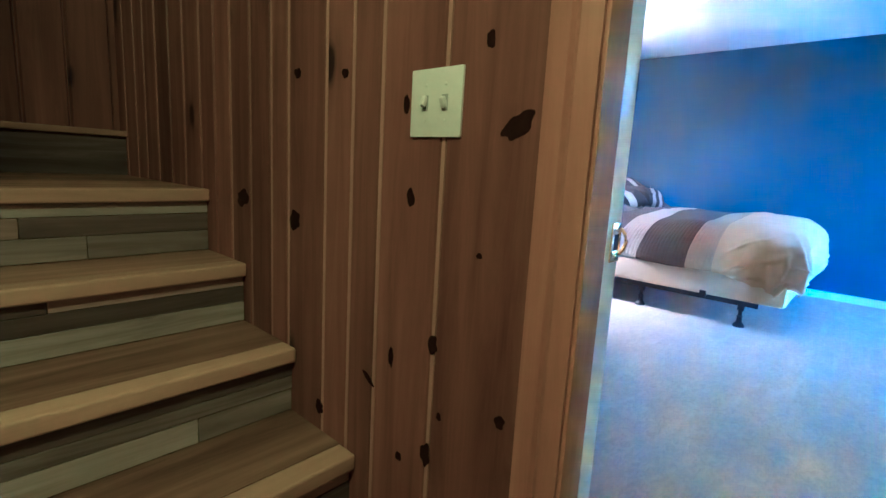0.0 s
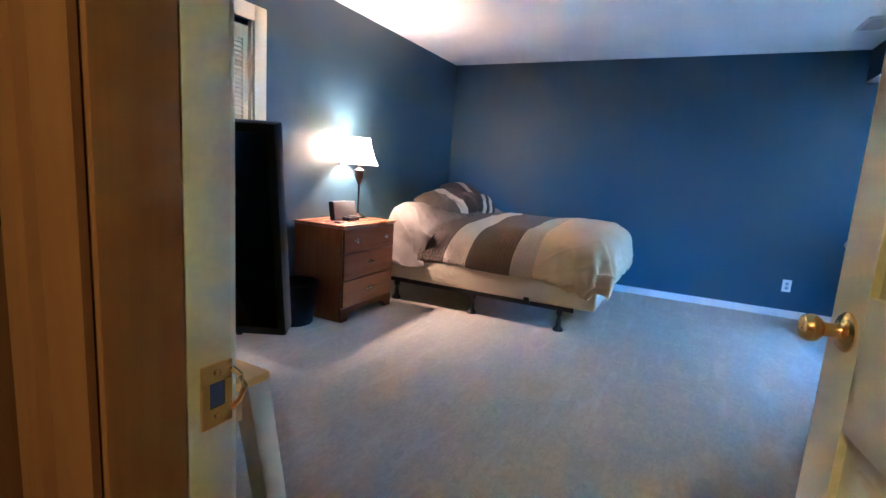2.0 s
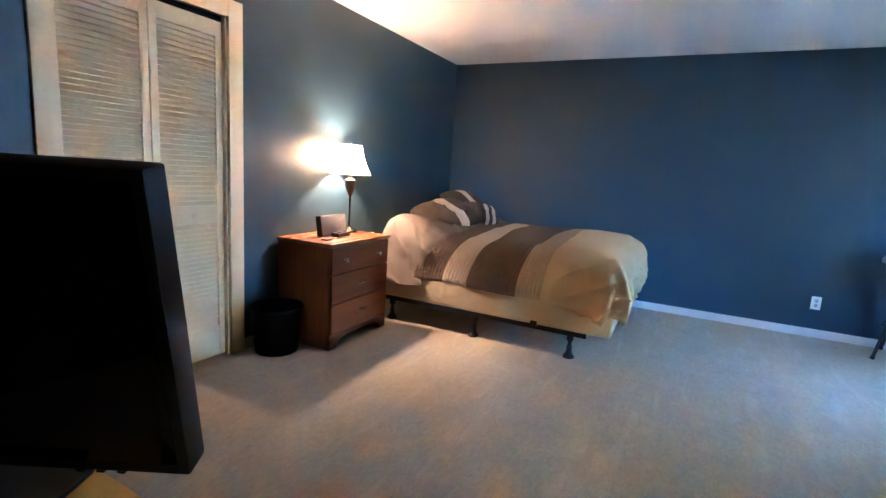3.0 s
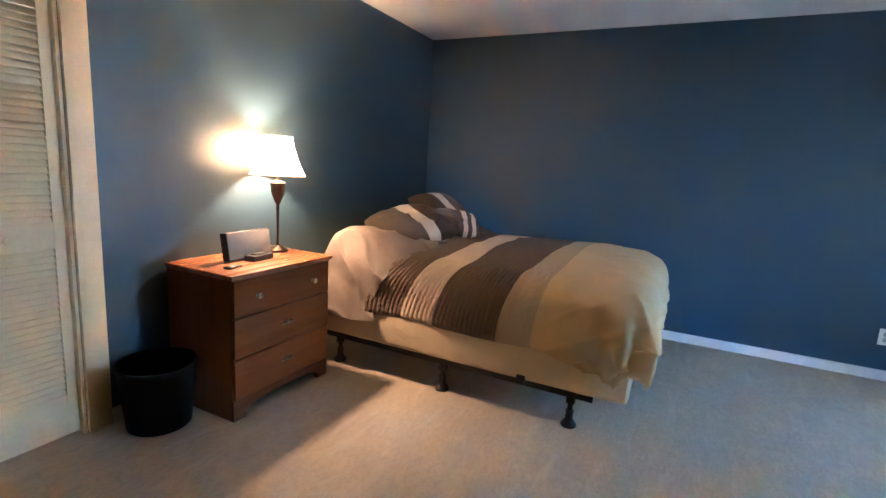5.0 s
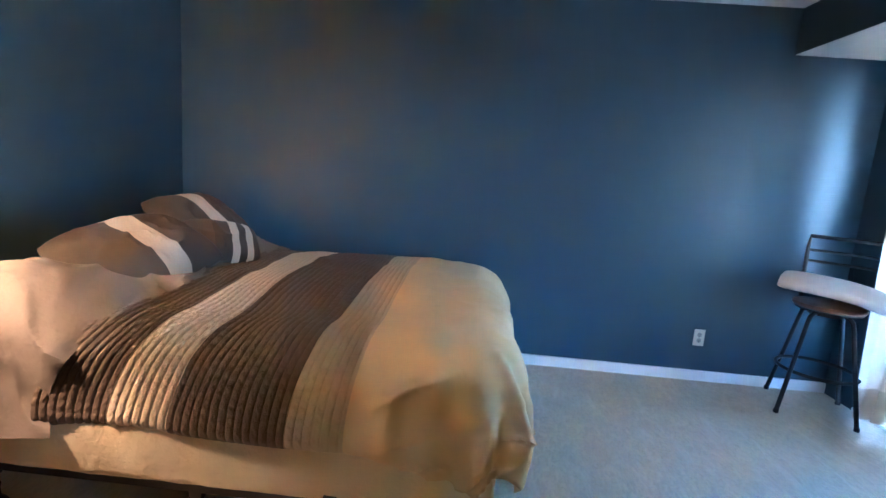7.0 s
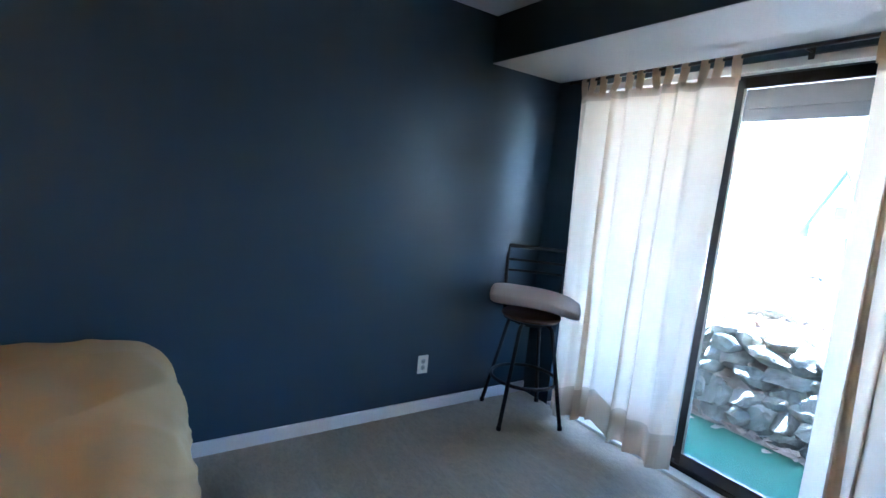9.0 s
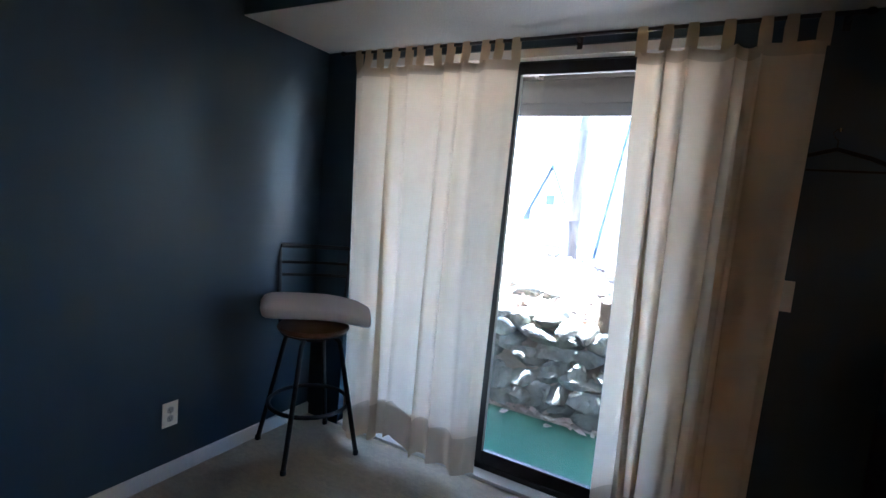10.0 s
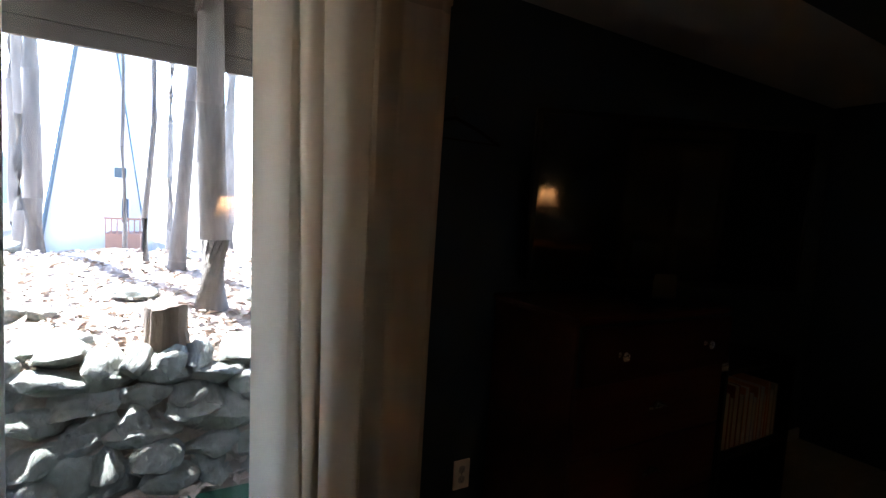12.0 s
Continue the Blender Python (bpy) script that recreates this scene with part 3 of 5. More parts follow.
def outlet(m, label):
    o = thing("power_outlet", m, label, "power outlet")
    part("plate", box(-0.036, 0.036, -0.006, -0.0005, -0.058, 0.058, 0.002), M["plate"], o)
    for dz in (-0.02, 0.02):
        rc = part("receptacle", moved(prism([(0.017 * math.cos(a) if abs(math.cos(a)) < 0.83 else math.copysign(0.0142, math.cos(a)), 0.0155 * math.sin(a)) for a in [2 * math.pi * i / 20 for i in range(20)]], -0.0075, -0.0055, "y"), pose(0, 0, dz)), M["plate_dark"], o)
        part("slots", joined(box(-0.007, -0.005, -0.0079, -0.0076, dz - 0.002, dz + 0.006), box(0.005, 0.007, -0.0079, -0.0076, dz - 0.002, dz + 0.006), box(-0.0022, 0.0022, -0.0079, -0.0076, dz - 0.010, dz - 0.006)), M["hole"], rc)
    part("screw", moved(lathe([(0.003, 0), (0.002, 0.001)], 10), pose(0, -0.006, 0, 90, 0, 0)), M["chrome"], o)
    return o


outlet(pose(3.66, 0.0, 0.308), "ivory duplex outlet low on the blue wall")
outlet(pose(XG, -2.53, 0.355, 0, 0, -90), "ivory duplex outlet beside the dresser")

sw = thing("light_switch", pose(1.994, Y_HALL, 1.171), "ivory two-gang switch plate on knotty pine panelling", "light switch")
part("plate", box(-0.0595, 0.0595, -0.0065, -0.0005, -0.0575, 0.0575, 0.0025), M["plate"], sw)
for dx, up in ((-0.023, -1), (0.023, 1)):
    tg = part("toggle", box(-0.0045, 0.0045, -0.009, 0.0, -0.009, 0.009, 0.002), M["plate"], sw)
    tg.matrix_basis = pose(dx, -0.0070, 0.001, 22 * up, 0, 0)
    part("toggle_slot", box(dx - 0.0065, dx + 0.0065, -0.0072, -0.0066, -0.013, 0.013), M["plate_dark"], sw)
    for dz in (-0.03, 0.03):
        part("screw", moved(lathe([(0.003, 0), (0.002, 0.001)], 10), pose(dx, -0.0065, dz, 90, 0, 0)), M["plate"], sw)
dimmer = thing("light_switch", pose(XG, -2.312, 1.16, 0, 0, -90), "ivory switch plate half behind the curtain", "light switch")
part("plate", box(-0.036, 0.036, -0.0065, -0.0005, -0.058, 0.058, 0.0025), M["plate"], dimmer)
part("toggle", box(-0.005, 0.005, -0.016, -0.006, -0.008, 0.012, 0.002), M["plate"], dimmer)

vent = thing("ceiling_vent", pose(3.76, -0.80, CEIL), "white louvered air register in the ceiling", "air vent")
part("frame", joined(box(-0.09, 0.09, -0.17, -0.145, -0.012, -0.0005, 0.003), box(-0.09, 0.09, 0.145, 0.17, -0.012, -0.0005, 0.003), box(-0.09, -0.068, -0.1448, 0.1448, -0.012, -0.0005, 0.003), box(0.068, 0.09, -0.1448, 0.1448, -0.012, -0.0005, 0.003)), M["trim"], vent)
part("backing", box(-0.068, 0.068, -0.145, 0.145, -0.002, -0.0006), M["hole"], vent)
vs = mesh_of("slat", moved(box(-0.007, 0.007, -0.144, 0.144, -0.0008, 0.0008), pose(0, 0, 0, 0, 40, 0)), M["trim"], False)
for i in range(7):
    piece("slat", vs, vent, pose(-0.057 + 0.019 * i, 0, -0.008))


# ---- bed ----
BX0, BX1, BY0, BY1 = 0.06, 2.12, -1.86, -0.32
bed = thing("bed", pose(0, 0, 0), "queen bed on a low black steel frame against the blue wall", "bed")
part("mattress", box(0.27, BX1, BY0 + 0.01, BY1 - 0.01, 0.415, 0.68, 0.05, 4), M["boxspring"], bed)


def box_spring():
    bm = box(BX0, BX1 + 0.06, BY0 - 0.025, BY1 + 0.025, 0.205, 0.415, 0.03, 3)
    bmesh.ops.subdivide_edges(bm, edges=[e for e in bm.edges if e.calc_length() > 0.5], cuts=60, use_grid_fill=True)
    for v in bm.verts:
        k = 0.006 * noise.noise((v.co.x * 9, v.co.y * 9, v.co.z * 5)) + 0.005 * noise.noise((v.co.x * 24, v.co.y * 24, 3))
        v.co.y += k
        v.co.x += k
    return bm


part("box_spring", box_spring(), M["boxspring"], bed, "cream quilted box spring")
for yy in (BY0 + 0.03, BY1 - 0.03):
    part("side_rail", joined(box(0.1, 2.02, yy - 0.02, yy + 0.02, 0.197, 0.203), box(0.1, 2.02, yy - 0.022 if yy < -1 else yy + 0.018, yy - 0.018 if yy < -1 else yy + 0.022, 0.165, 0.222)), M["iron"], bed, "black angle-iron side rail")
for xx in (0.42, 1.17, 1.91):
    part("cross_bar", box(xx - 0.02, xx + 0.02, BY0 + 0.05, BY1 - 0.05, 0.186, 0.1965), M["iron"], bed)
foot_me = mesh_of("leg", joined(tube([(0, 0, 0.02), (0, 0, 0.19)], 0.014, 14), lathe([(0.040, 0), (0.041, 0.010), (0.032, 0.024), (0.020, 0.038), (0.018, 0.075), (0.021, 0.077), (0.021, 0.085)], 22), box(-0.022, 0.022, -0.016, 0.016, 0.125, 0.19, 0.003)), M["iron"])
for xx in (0.42, 1.17, 1.91):
    for yy in (BY0 + 0.035, BY1 - 0.035):
        piece("leg", foot_me, bed, pose(xx, yy, 0))
part("rail_clip", box(1.63, 1.675, BY0 - 0.042, BY0 + 0.008, 0.188, 0.236, 0.004), M["iron"], bed)

STRIPES = [(0.655, 0.90, "brown", 1), (0.90, 1.11, "cream", 1), (1.11, 1.50, "brown", 1), (1.50, 1.69, "tan", 1), (1.69, 2.575, "gold", 0)]
TOP_Z = 0.745


def slid(u):
    """How far the comforter's top has slipped towards the foot, past its hanging edge."""
    keys = [(0.2, 0.0), (0.655, 0.215), (0.90, 0.185), (1.11, 0.145), (1.50, 0.105), (1.70, 0.07), (2.05, 0.0), (9.0, 0.0)]
    for (a, p), (b, q) in zip(keys, keys[1:]):
        if u <= b:
            return p + (q - p) * max(0.0, (u - a) / (b - a))
    return 0.0


def cloth_point(u, v, pleat):
    """Place of the bedspread at u along the bed and v across it: puffed on top, rolled over the edges, hanging down."""
    ex, ey0, ey1 = BX1 - 0.03, BY0 + 0.13, BY1 - 0.13
    du = max(0.0, u - ex)
    dv = max(0.0, ey0 - v) + max(0.0, v - ey1)
    d = (du ** 4 + dv ** 4) ** 0.25
    x, y = min(u, ex), min(max(v, ey0), ey1)
    rr = 0.15
    if d < rr * math.pi / 2:
        out, drop = rr * math.sin(d / rr), rr * (1 - math.cos(d / rr))
    else:
        s = d - rr * math.pi / 2
        out, drop = rr + 0.028 * math.sin(min(s, 0.5) * 4.5), rr + s
    px, py = 0.0, 0.0
    n = noise.noise((u * 2.2, v * 2.2, 1.7)) * 0.022 + noise.noise((u * 6, v * 6, 4.2)) * 0.008
    plain = min(1.0, max(0.0, (u - 1.69) / 0.16))
    if d > 0:
        sy = -1 if v < ey0 else 1
        hyp = math.hypot(du, dv)
        px, py = du / hyp, dv / hyp * sy
        ang = math.atan2(du, dv)
        corner = math.sin(2 * ang) ** 2
        hang = min(1.0, d / 0.32) ** 1.4
        bulge = math.sin(math.pi * min(1.0, d / 0.46))
        out += 0.030 * bulge * min(1.0, du / 0.15 + plain)
        folds = math.sin(ang * 9 + 0.7 + 2.2 * noise.noise((d * 3, ang * 2, 3)))
        out += (0.040 * folds + 0.020) * corner * hang
        side = math.sin((x * 44 if dv > du else y * 16) - 5 * d + 2.5 * noise.noise((x * 4, y * 3, d * 2)))
        out += 0.007 * side * plain * (1 - corner) * hang
        ridge = 1 - abs(noise.noise((u * 5.5 + d * 6, v * 3.5 - d * 5, 2.6))) * 3.2
        out += 0.016 * max(0.0, ridge) ** 2 * plain * hang
    n += plain * (0.010 * noise.noise((u * 5 + v * 2, v * 6, 7.7)) + 0.006 * max(0.0, 1 - 3 * abs(noise.noise((u * 3.2 - v * 4, v * 3 + u * 3, 2.2)))) ** 2)
    if pleat:
        cell = math.sin(u / 0.0285 * 2 * math.pi + 0.9 * noise.noise((u * 5, v * 9, 6)))
        n += 0.0007 * cell - 0.0036 * max(0.0, -cell) ** 4 + (0.0030 * noise.noise((u * 34, v * 44, 3)) + 0.0011 * math.sin(v * 190 + 6 * noise.noise((u * 40, v * 4, 0)))) * (0.6 + 0.4 * cell)
    mid = (v - (BY0 + BY1) / 2) / 0.78
    crown = 0.05 * max(0.0, 1 - mid * mid) + 0.026 * math.exp(-((u - 1.82) / 0.28) ** 2)
    z = TOP_Z + crown * max(0.0, 1 - d / 0.35) - drop
    flat = max(0.0, 1 - d / 0.16)
    near = min(1.0, max(0.0, ey0 + 0.10 - v) / 0.50)
    slip = slid(u) * (1 - near * near * (3 - 2 * near))
    return Vector((x + slip + px * (out + n), y + py * (out + n), z + n * (0.35 + 0.65 * flat)))


def bedspread():
    c = thing("bedspread", pose(0, 0, 0), "striped brown, cream and gold pleated comforter, slightly rumpled", "comforter")
    for u0, u1, col, pleat in STRIPES:
        nu = int((u1 - u0) / (0.0032 if pleat else 0.010)) + 2
        hem = lambda u: -0.385 - 0.025 * noise.noise((u * 2.5, 0, 9)) - 0.095 * min(1, max(0, u - 1.69) / 0.45) + 0.12 * min(1, max(0, u - 2.15) / 0.4)

        def f(a, b):
            u = u0 + (u1 - u0) * a
            p = cloth_point(u, (BY0 + hem(u) + 0.055) + b * ((BY1 - BY0) - hem(u) + 0.27), pleat)
            curl = max(0.0, 1 - b / 0.028) ** 2
            end = max(0.0, 1 - (1 - a) / 0.06) ** 2 if col == "gold" else 0.0
            return p + Vector((-0.035 * end, 0.030 * curl, 0.012 * curl + 0.012 * end))

        part("pleated_panel" if pleat else "plain_panel", sheet(nu, 330 if pleat else 230, f), M[col], c, {"brown": "dark brown pleated stripe", "cream": "cream pleated stripe", "tan": "tan pleated stripe", "gold": "plain pale gold foot end"}[col])
    return c


bedspread()


def head_sheet():
    """Taupe bedding humped over the sleeping pillows at the head."""
    def f(a, b):
        u = 0.25 + 0.46 * a
        v0, v1 = BY0 - 0.37, BY1 + 0.22
        p = cloth_point(u, v0 + (v1 - v0) * b, 0)
        hump = 0.168 * math.sin(math.pi * min(1.0, 0.02 + a ** 0.68 * 0.98)) ** 1.1 - 0.16 * max(0.0, (0.29 - u) / 0.04)
        y = p.y
        across = (0.85 + 0.15 * math.cos((y + 1.45) * 6.5)) * min(1.0, max(0.0, (y - BY0 + 0.17) / 0.24)) * (1 - 0.55 * min(1.0, max(0.0, (y + 1.74) / 0.2)))
        edge = max(0.0, min(1.0, (p.z - 0.40) / 0.3))
        n = 0.014 * noise.noise((u * 7 + y * 4, y * 6, p.z * 6)) + 0.016 * max(0.0, 1 - 3 * abs(noise.noise((u * 6 + p.z * 5, y * 5, p.z * 4)))) ** 2
        s = -1 if y < -1.0 else 1
        side = max(0.0, min(1.0, (0.72 - p.z) / 0.2))
        return Vector((p.x + n, p.y + s * (n + 0.035 * math.sin(p.z * 13 + u * 9) * side * 0.5), p.z + hump * across * edge + n - 0.004))
    t = thing("bed_sheet", pose(0, 0, 0), "taupe duvet end rumpled over the pillows at the bed head", "bedding")
    part("cloth", sheet(70, 170, f), M["taupe"], t)


head_sheet()


def cushion(name, m, w, h, t, bands, label, seed, group):
    """A stuffed pillow in the xz plane, in coloured bands across x."""
    c = thing(name, m, label, "pillow", group)
    def f(u, v, side):
        x, z = (u - 0.5) * w, (v - 0.5) * h
        e = (1 - abs(2 * u - 1) ** 3.2) * (1 - abs(2 * v - 1) ** 3.2)
        pin, pin_z = 1 - 0.11 * abs(2 * v - 1) ** 4, 1 - 0.11 * abs(2 * u - 1) ** 4
        n = 0.012 * noise.noise((x * 6 + seed, z * 6, side)) + 0.017 * max(0.0, 1 - 3 * abs(noise.noise((x * 7 + z * 5 + seed, z * 4 - x * 6, side)))) ** 2
        y = side * (t / 2 * max(e, 0) ** 0.62 + n * e)
        return Vector((x * pin, y, z * pin_z))
    u0 = 0.0
    for frac, col in bands:
        k = max(3, int(frac * 36))
        bm = joined(sheet(k, 30, lambda a, b: f(u0 + frac * a, b, 1)), sheet(k, 30, lambda a, b: f(u0 + frac * a, b, -1)))
        bmesh.ops.remove_doubles(bm, verts=bm.verts[:], dist=0.0006)
        bmesh.ops.recalc_face_normals(bm, faces=bm.faces[:])
        part("stripe", bm, M[col], c)
        u0 += frac
    return c


def lying(centre, along, up):
    """A pose from a centre, the direction of the width and roughly that of the height."""
    x = Vector(along).normalized()
    z = Vector(up)
    z = (z - z.dot(x) * x).normalized()
    y = z.cross(x)
    return Matrix.Translation(centre) @ Matrix((x, y, z)).transposed().to_4x4()


SHAM = [(0.40, "sham"), (0.20, "cream"), (0.40, "sham")]
cushion("pillow_sham", lying((0.645, -1.35, 0.862), (0.24, 0.95, 0.15), (-0.90, -0.10, 0.28)), 0.60, 0.46, 0.20, SHAM, "brown pillow sham with a cream stripe, lying on the taupe bedding", 3.0, "striped pillows")
cushion("pillow_sham", lying((0.53, -0.68, 0.915), (0.15, 0.97, 0.02), (-0.78, 0.0, 0.52)), 0.56, 0.44, 0.18, SHAM, "brown pillow sham with a cream stripe beside the far wall", 11.0, "striped pillows")
cushion("throw_pillow", lying((0.83, -1.03, 0.870), (0.66, 0.70, -0.14), (-0.62, 0.16, 0.62)), 0.37, 0.26, 0.14, [(0.34, "brown"), (0.22, "sham"), (0.10, "cream"), (0.10, "sham"), (0.10, "cream"), (0.14, "sham")], "small brown and cream striped throw pillow", 19.0, "striped pillows")


# ---- nightstand and what stands on it ----
def cup_pull(parent, x, y, z):
    s = part("cup_pull", joined(
        moved(sheet(16, 6, lambda a, b: (0.020 * math.cos(b * math.pi / 2) * 1.0 + 0.002, 0.036 * math.cos(math.pi * a) * (0.55 + 0.45 * math.cos(b * math.pi / 2)), 0.004 + 0.022 * math.sin(math.pi * a) * (0.35 + 0.65 * math.sin(b * math.pi / 2))), 0.0015), pose(0, 0, 0)),
        box(0.0, 0.003, -0.038, 0.038, -0.006, 0.006, 0.001)), M["chrome"], parent, "satin nickel cup pull")
    s.matrix_basis = pose(x, y, z)


def round_knob(parent, x, y, z):
    s = part("knob", moved(lathe([(0.010, 0), (0.007, 0.004), (0.006, 0.012), (0.015, 0.018), (0.0165, 0.024), (0.012, 0.030), (0.004, 0.032)], 20), pose(0, 0, 0, 0, 90, 0)), M["crystal"], parent, "small silvery knob")
    s.matrix_basis = pose(x, y, z)


def chest(name, m, w, depth, top, drawers, label, category, ajar=0.0, red=""):
    """A chest of drawers, back at x = 0, front towards +x, one end at y = 0."""
    c = thing(name, m, label, category)
    d = depth - 0.022
    base = 0.105
    part("side_panel", box(0.0, d - 0.002, 0.0, 0.018, 0, top - 0.028, 0.001), M[red + "cherry_side"], c)
    part("side_panel", box(0.0, d - 0.002, w - 0.018, w, 0, top - 0.028, 0.001), M[red + "cherry_side"], c)
    part("back_panel", box(0.002, 0.010, 0.018, w - 0.018, 0.05, top - 0.028), M[red + "cherry"], c)
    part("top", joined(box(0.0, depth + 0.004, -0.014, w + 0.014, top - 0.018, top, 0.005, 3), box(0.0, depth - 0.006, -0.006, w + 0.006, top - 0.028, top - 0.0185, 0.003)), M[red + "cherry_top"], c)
    n = 14
    pts = [(0.0, 0.0), (0.075, 0.0), (0.082, 0.03)]
    for i in range(n + 1):
        s = i / n
        pts.append((0.10 + (w - 0.20) * s, 0.042 + 0.030 * math.sin(math.pi * s) ** 0.6 - 0.008 * math.sin(math.pi * s) ** 8))
    pts += [(w - 0.082, 0.03), (w - 0.075, 0.0), (w, 0.0), (w, base), (0.0, base)]
    part("scalloped_apron", prism(pts, d - 0.018, d + 0.008, "x"), M[red + "cherry"], c)
    part("carcass_front", box(d - 0.03, d - 0.003, 0.019, w - 0.019, base, top - 0.0285), M["hole"], c)
    for i, (z0, z1, kind) in enumerate(drawers):
        o = ajar if i == 0 else 0.0
        dr = part("drawer", joined(box(d - 0.002 + o, d + 0.017 + o, 0.006, w - 0.006, z0, z1, 0.004, 3), box(0.06 + o, d - 0.0025 + o, 0.03, w - 0.03, z0 + 0.02, z1 - 0.02)), M[red + "cherry"], c)
        zc = (z0 + z1) / 2
        if kind == "knobs":
            for yy in (0.21, 0.79):
                round_knob(dr, d + 0.017 + o, w * yy, zc)
        else:
            cup_pull(dr, d + 0.017 + o, w * 0.5, zc)
    return c


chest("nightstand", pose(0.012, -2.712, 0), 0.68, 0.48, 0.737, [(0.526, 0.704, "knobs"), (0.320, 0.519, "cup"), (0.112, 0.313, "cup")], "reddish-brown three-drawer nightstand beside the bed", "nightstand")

lamp = thing("table_lamp", pose(0.168, -2.12, 0.737), "bronze urn table lamp with a lit cream shade", "table lamp")
part("base", lathe([(0.062, 0), (0.063, 0.006), (0.058, 0.012), (0.046, 0.016), (0.042, 0.022), (0.028, 0.028), (0.014, 0.036), (0.010, 0.048)], 32), M["bronze"], lamp)
part("stem", lathe([(0.0075, 0.046), (0.0085, 0.06), (0.0075, 0.08), (0.008, 0.248), (0.011, 0.256), (0.0085, 0.266), (0.0095, 0.281)], 20), M["bronze_dark"], lamp)


def urn():
    bm = lathe([(0.010, 0.280), (0.017, 0.288), (0.019, 0.298), (0.031, 0.325), (0.039, 0.355), (0.040, 0.388), (0.044, 0.393), (0.044, 0.404), (0.028, 0.411), (0.012, 0.418), (0.010, 0.45)], 40)
    for v in bm.verts:
        if 0.299 < v.co.z < 0.390:
            a = math.atan2(v.co.y, v.co.x)
            k = 1 + 0.045 * math.sin(10 * a + v.co.z * 60)
            v.co.x *= k
            v.co.y *= k
    return bm


part("urn", urn(), M["bronze"], lamp, "spiral-fluted bronze urn")
part("harp", joined(*[tube([(0.0, s * 0.05 * math.sin(math.pi * i / 12), 0.445 + 0.223 * i / 12) for i in range(13)], 0.0022, 8) for s in (-1, 1)]), M["bronze_dark"], lamp)
shade_bm = bmesh.new()
SEG = 56
prev = None
for k in range(13):
    s = k / 12
    r = 0.157 - 0.075 * (1 - (1 - s) ** 1.6)
    z = 0.447 + 0.222 * s
    ring = [shade_bm.verts.new((r * math.cos(2 * math.pi * i / SEG), r * math.sin(2 * math.pi * i / SEG), z)) for i in range(SEG)]
    if prev:
        for i in range(SEG):
            shade_bm.faces.new((prev[i], prev[(i + 1) % SEG], ring[(i + 1) % SEG], ring[i]))
    prev = ring
sh = part("shade", shade_bm, M["shade"], lamp, "flared cream fabric shade, lit from inside")
for r, z in ((0.157, 0.447), (0.082, 0.669)):
    part("shade_trim", tube([(r * math.cos(2 * math.pi * i / 40), r * math.sin(2 * math.pi * i / 40), z) for i in range(41)], 0.0028, 8), M["curtain_hem"], lamp)
part("spider", joined(tube([(-0.082, 0, 0.664), (0.082, 0, 0.664)], 0.0016, 6), tube([(0, -0.082, 0.6645), (0, 0.082, 0.6645)], 0.0016, 6), lathe([(0.007, 0.664), (0.008, 0.672), (0.004, 0.69)], 14)), M["bronze"], lamp)

dock = thing("speaker_dock", pose(0.235, -2.385, 0.737, 0, 0, 4), "grey portable speaker dock with a black cradle", "speaker")
part("cabinet", moved(box(-0.022, 0.022, -0.155, 0.155, 0.0, 0.148, 0.008, 3), pose(-0.012, 0, 0.004, 0, -9, 0)), M["black"], dock)
part("grille", moved(box(0.0215, 0.026, -0.151, 0.151, 0.006, 0.142, 0.003, 2), pose(-0.012, 0, 0.004, 0, -9, 0)), M["speaker"], dock, "grey cloth grille")
part("cradle", joined(box(0.014, 0.085, -0.06, 0.085, 0.0, 0.030, 0.006, 3), box(0.03, 0.07, -0.03, 0.055, 0.0302, 0.036, 0.002)), M["black"], dock)
phone = thing("remote_control", pose(0.345, -2.592, 0.737, 0, 0, 12), "small flat black remote on the nightstand", "remote control")
part("body", box(-0.024, 0.024, -0.042, 0.042, 0.0005, 0.010, 0.004, 3), M["black"], phone)
part("buttons", joined(*[moved(lathe([(0.004, 0.010), (0.004, 0.0112)], 10), pose(-0.01 + 0.01 * i, -0.02 + 0.014 * j, 0)) for i in range(3) for j in range(3)]), M["plate_dark"], phone)

can = thing("waste_basket", pose(0.182, -2.890, 0), "black plastic waste basket beside the nightstand", "waste basket")


def can_body():
    prof = [(0.134, 0.0), (0.138, 0.004), (0.164, 0.295), (0.170, 0.298), (0.171, 0.310), (0.164, 0.312), (0.160, 0.300), (0.134, 0.012), (0.0005, 0.010)]
    return lathe(prof, 40)


part("body", can_body(), M["can"], can)
part("rim", tube([(0.168 * math.cos(2 * math.pi * i / 40), 0.168 * math.sin(2 * math.pi * i / 40), 0.309) for i in range(41)], 0.004, 8), M["can"], can)

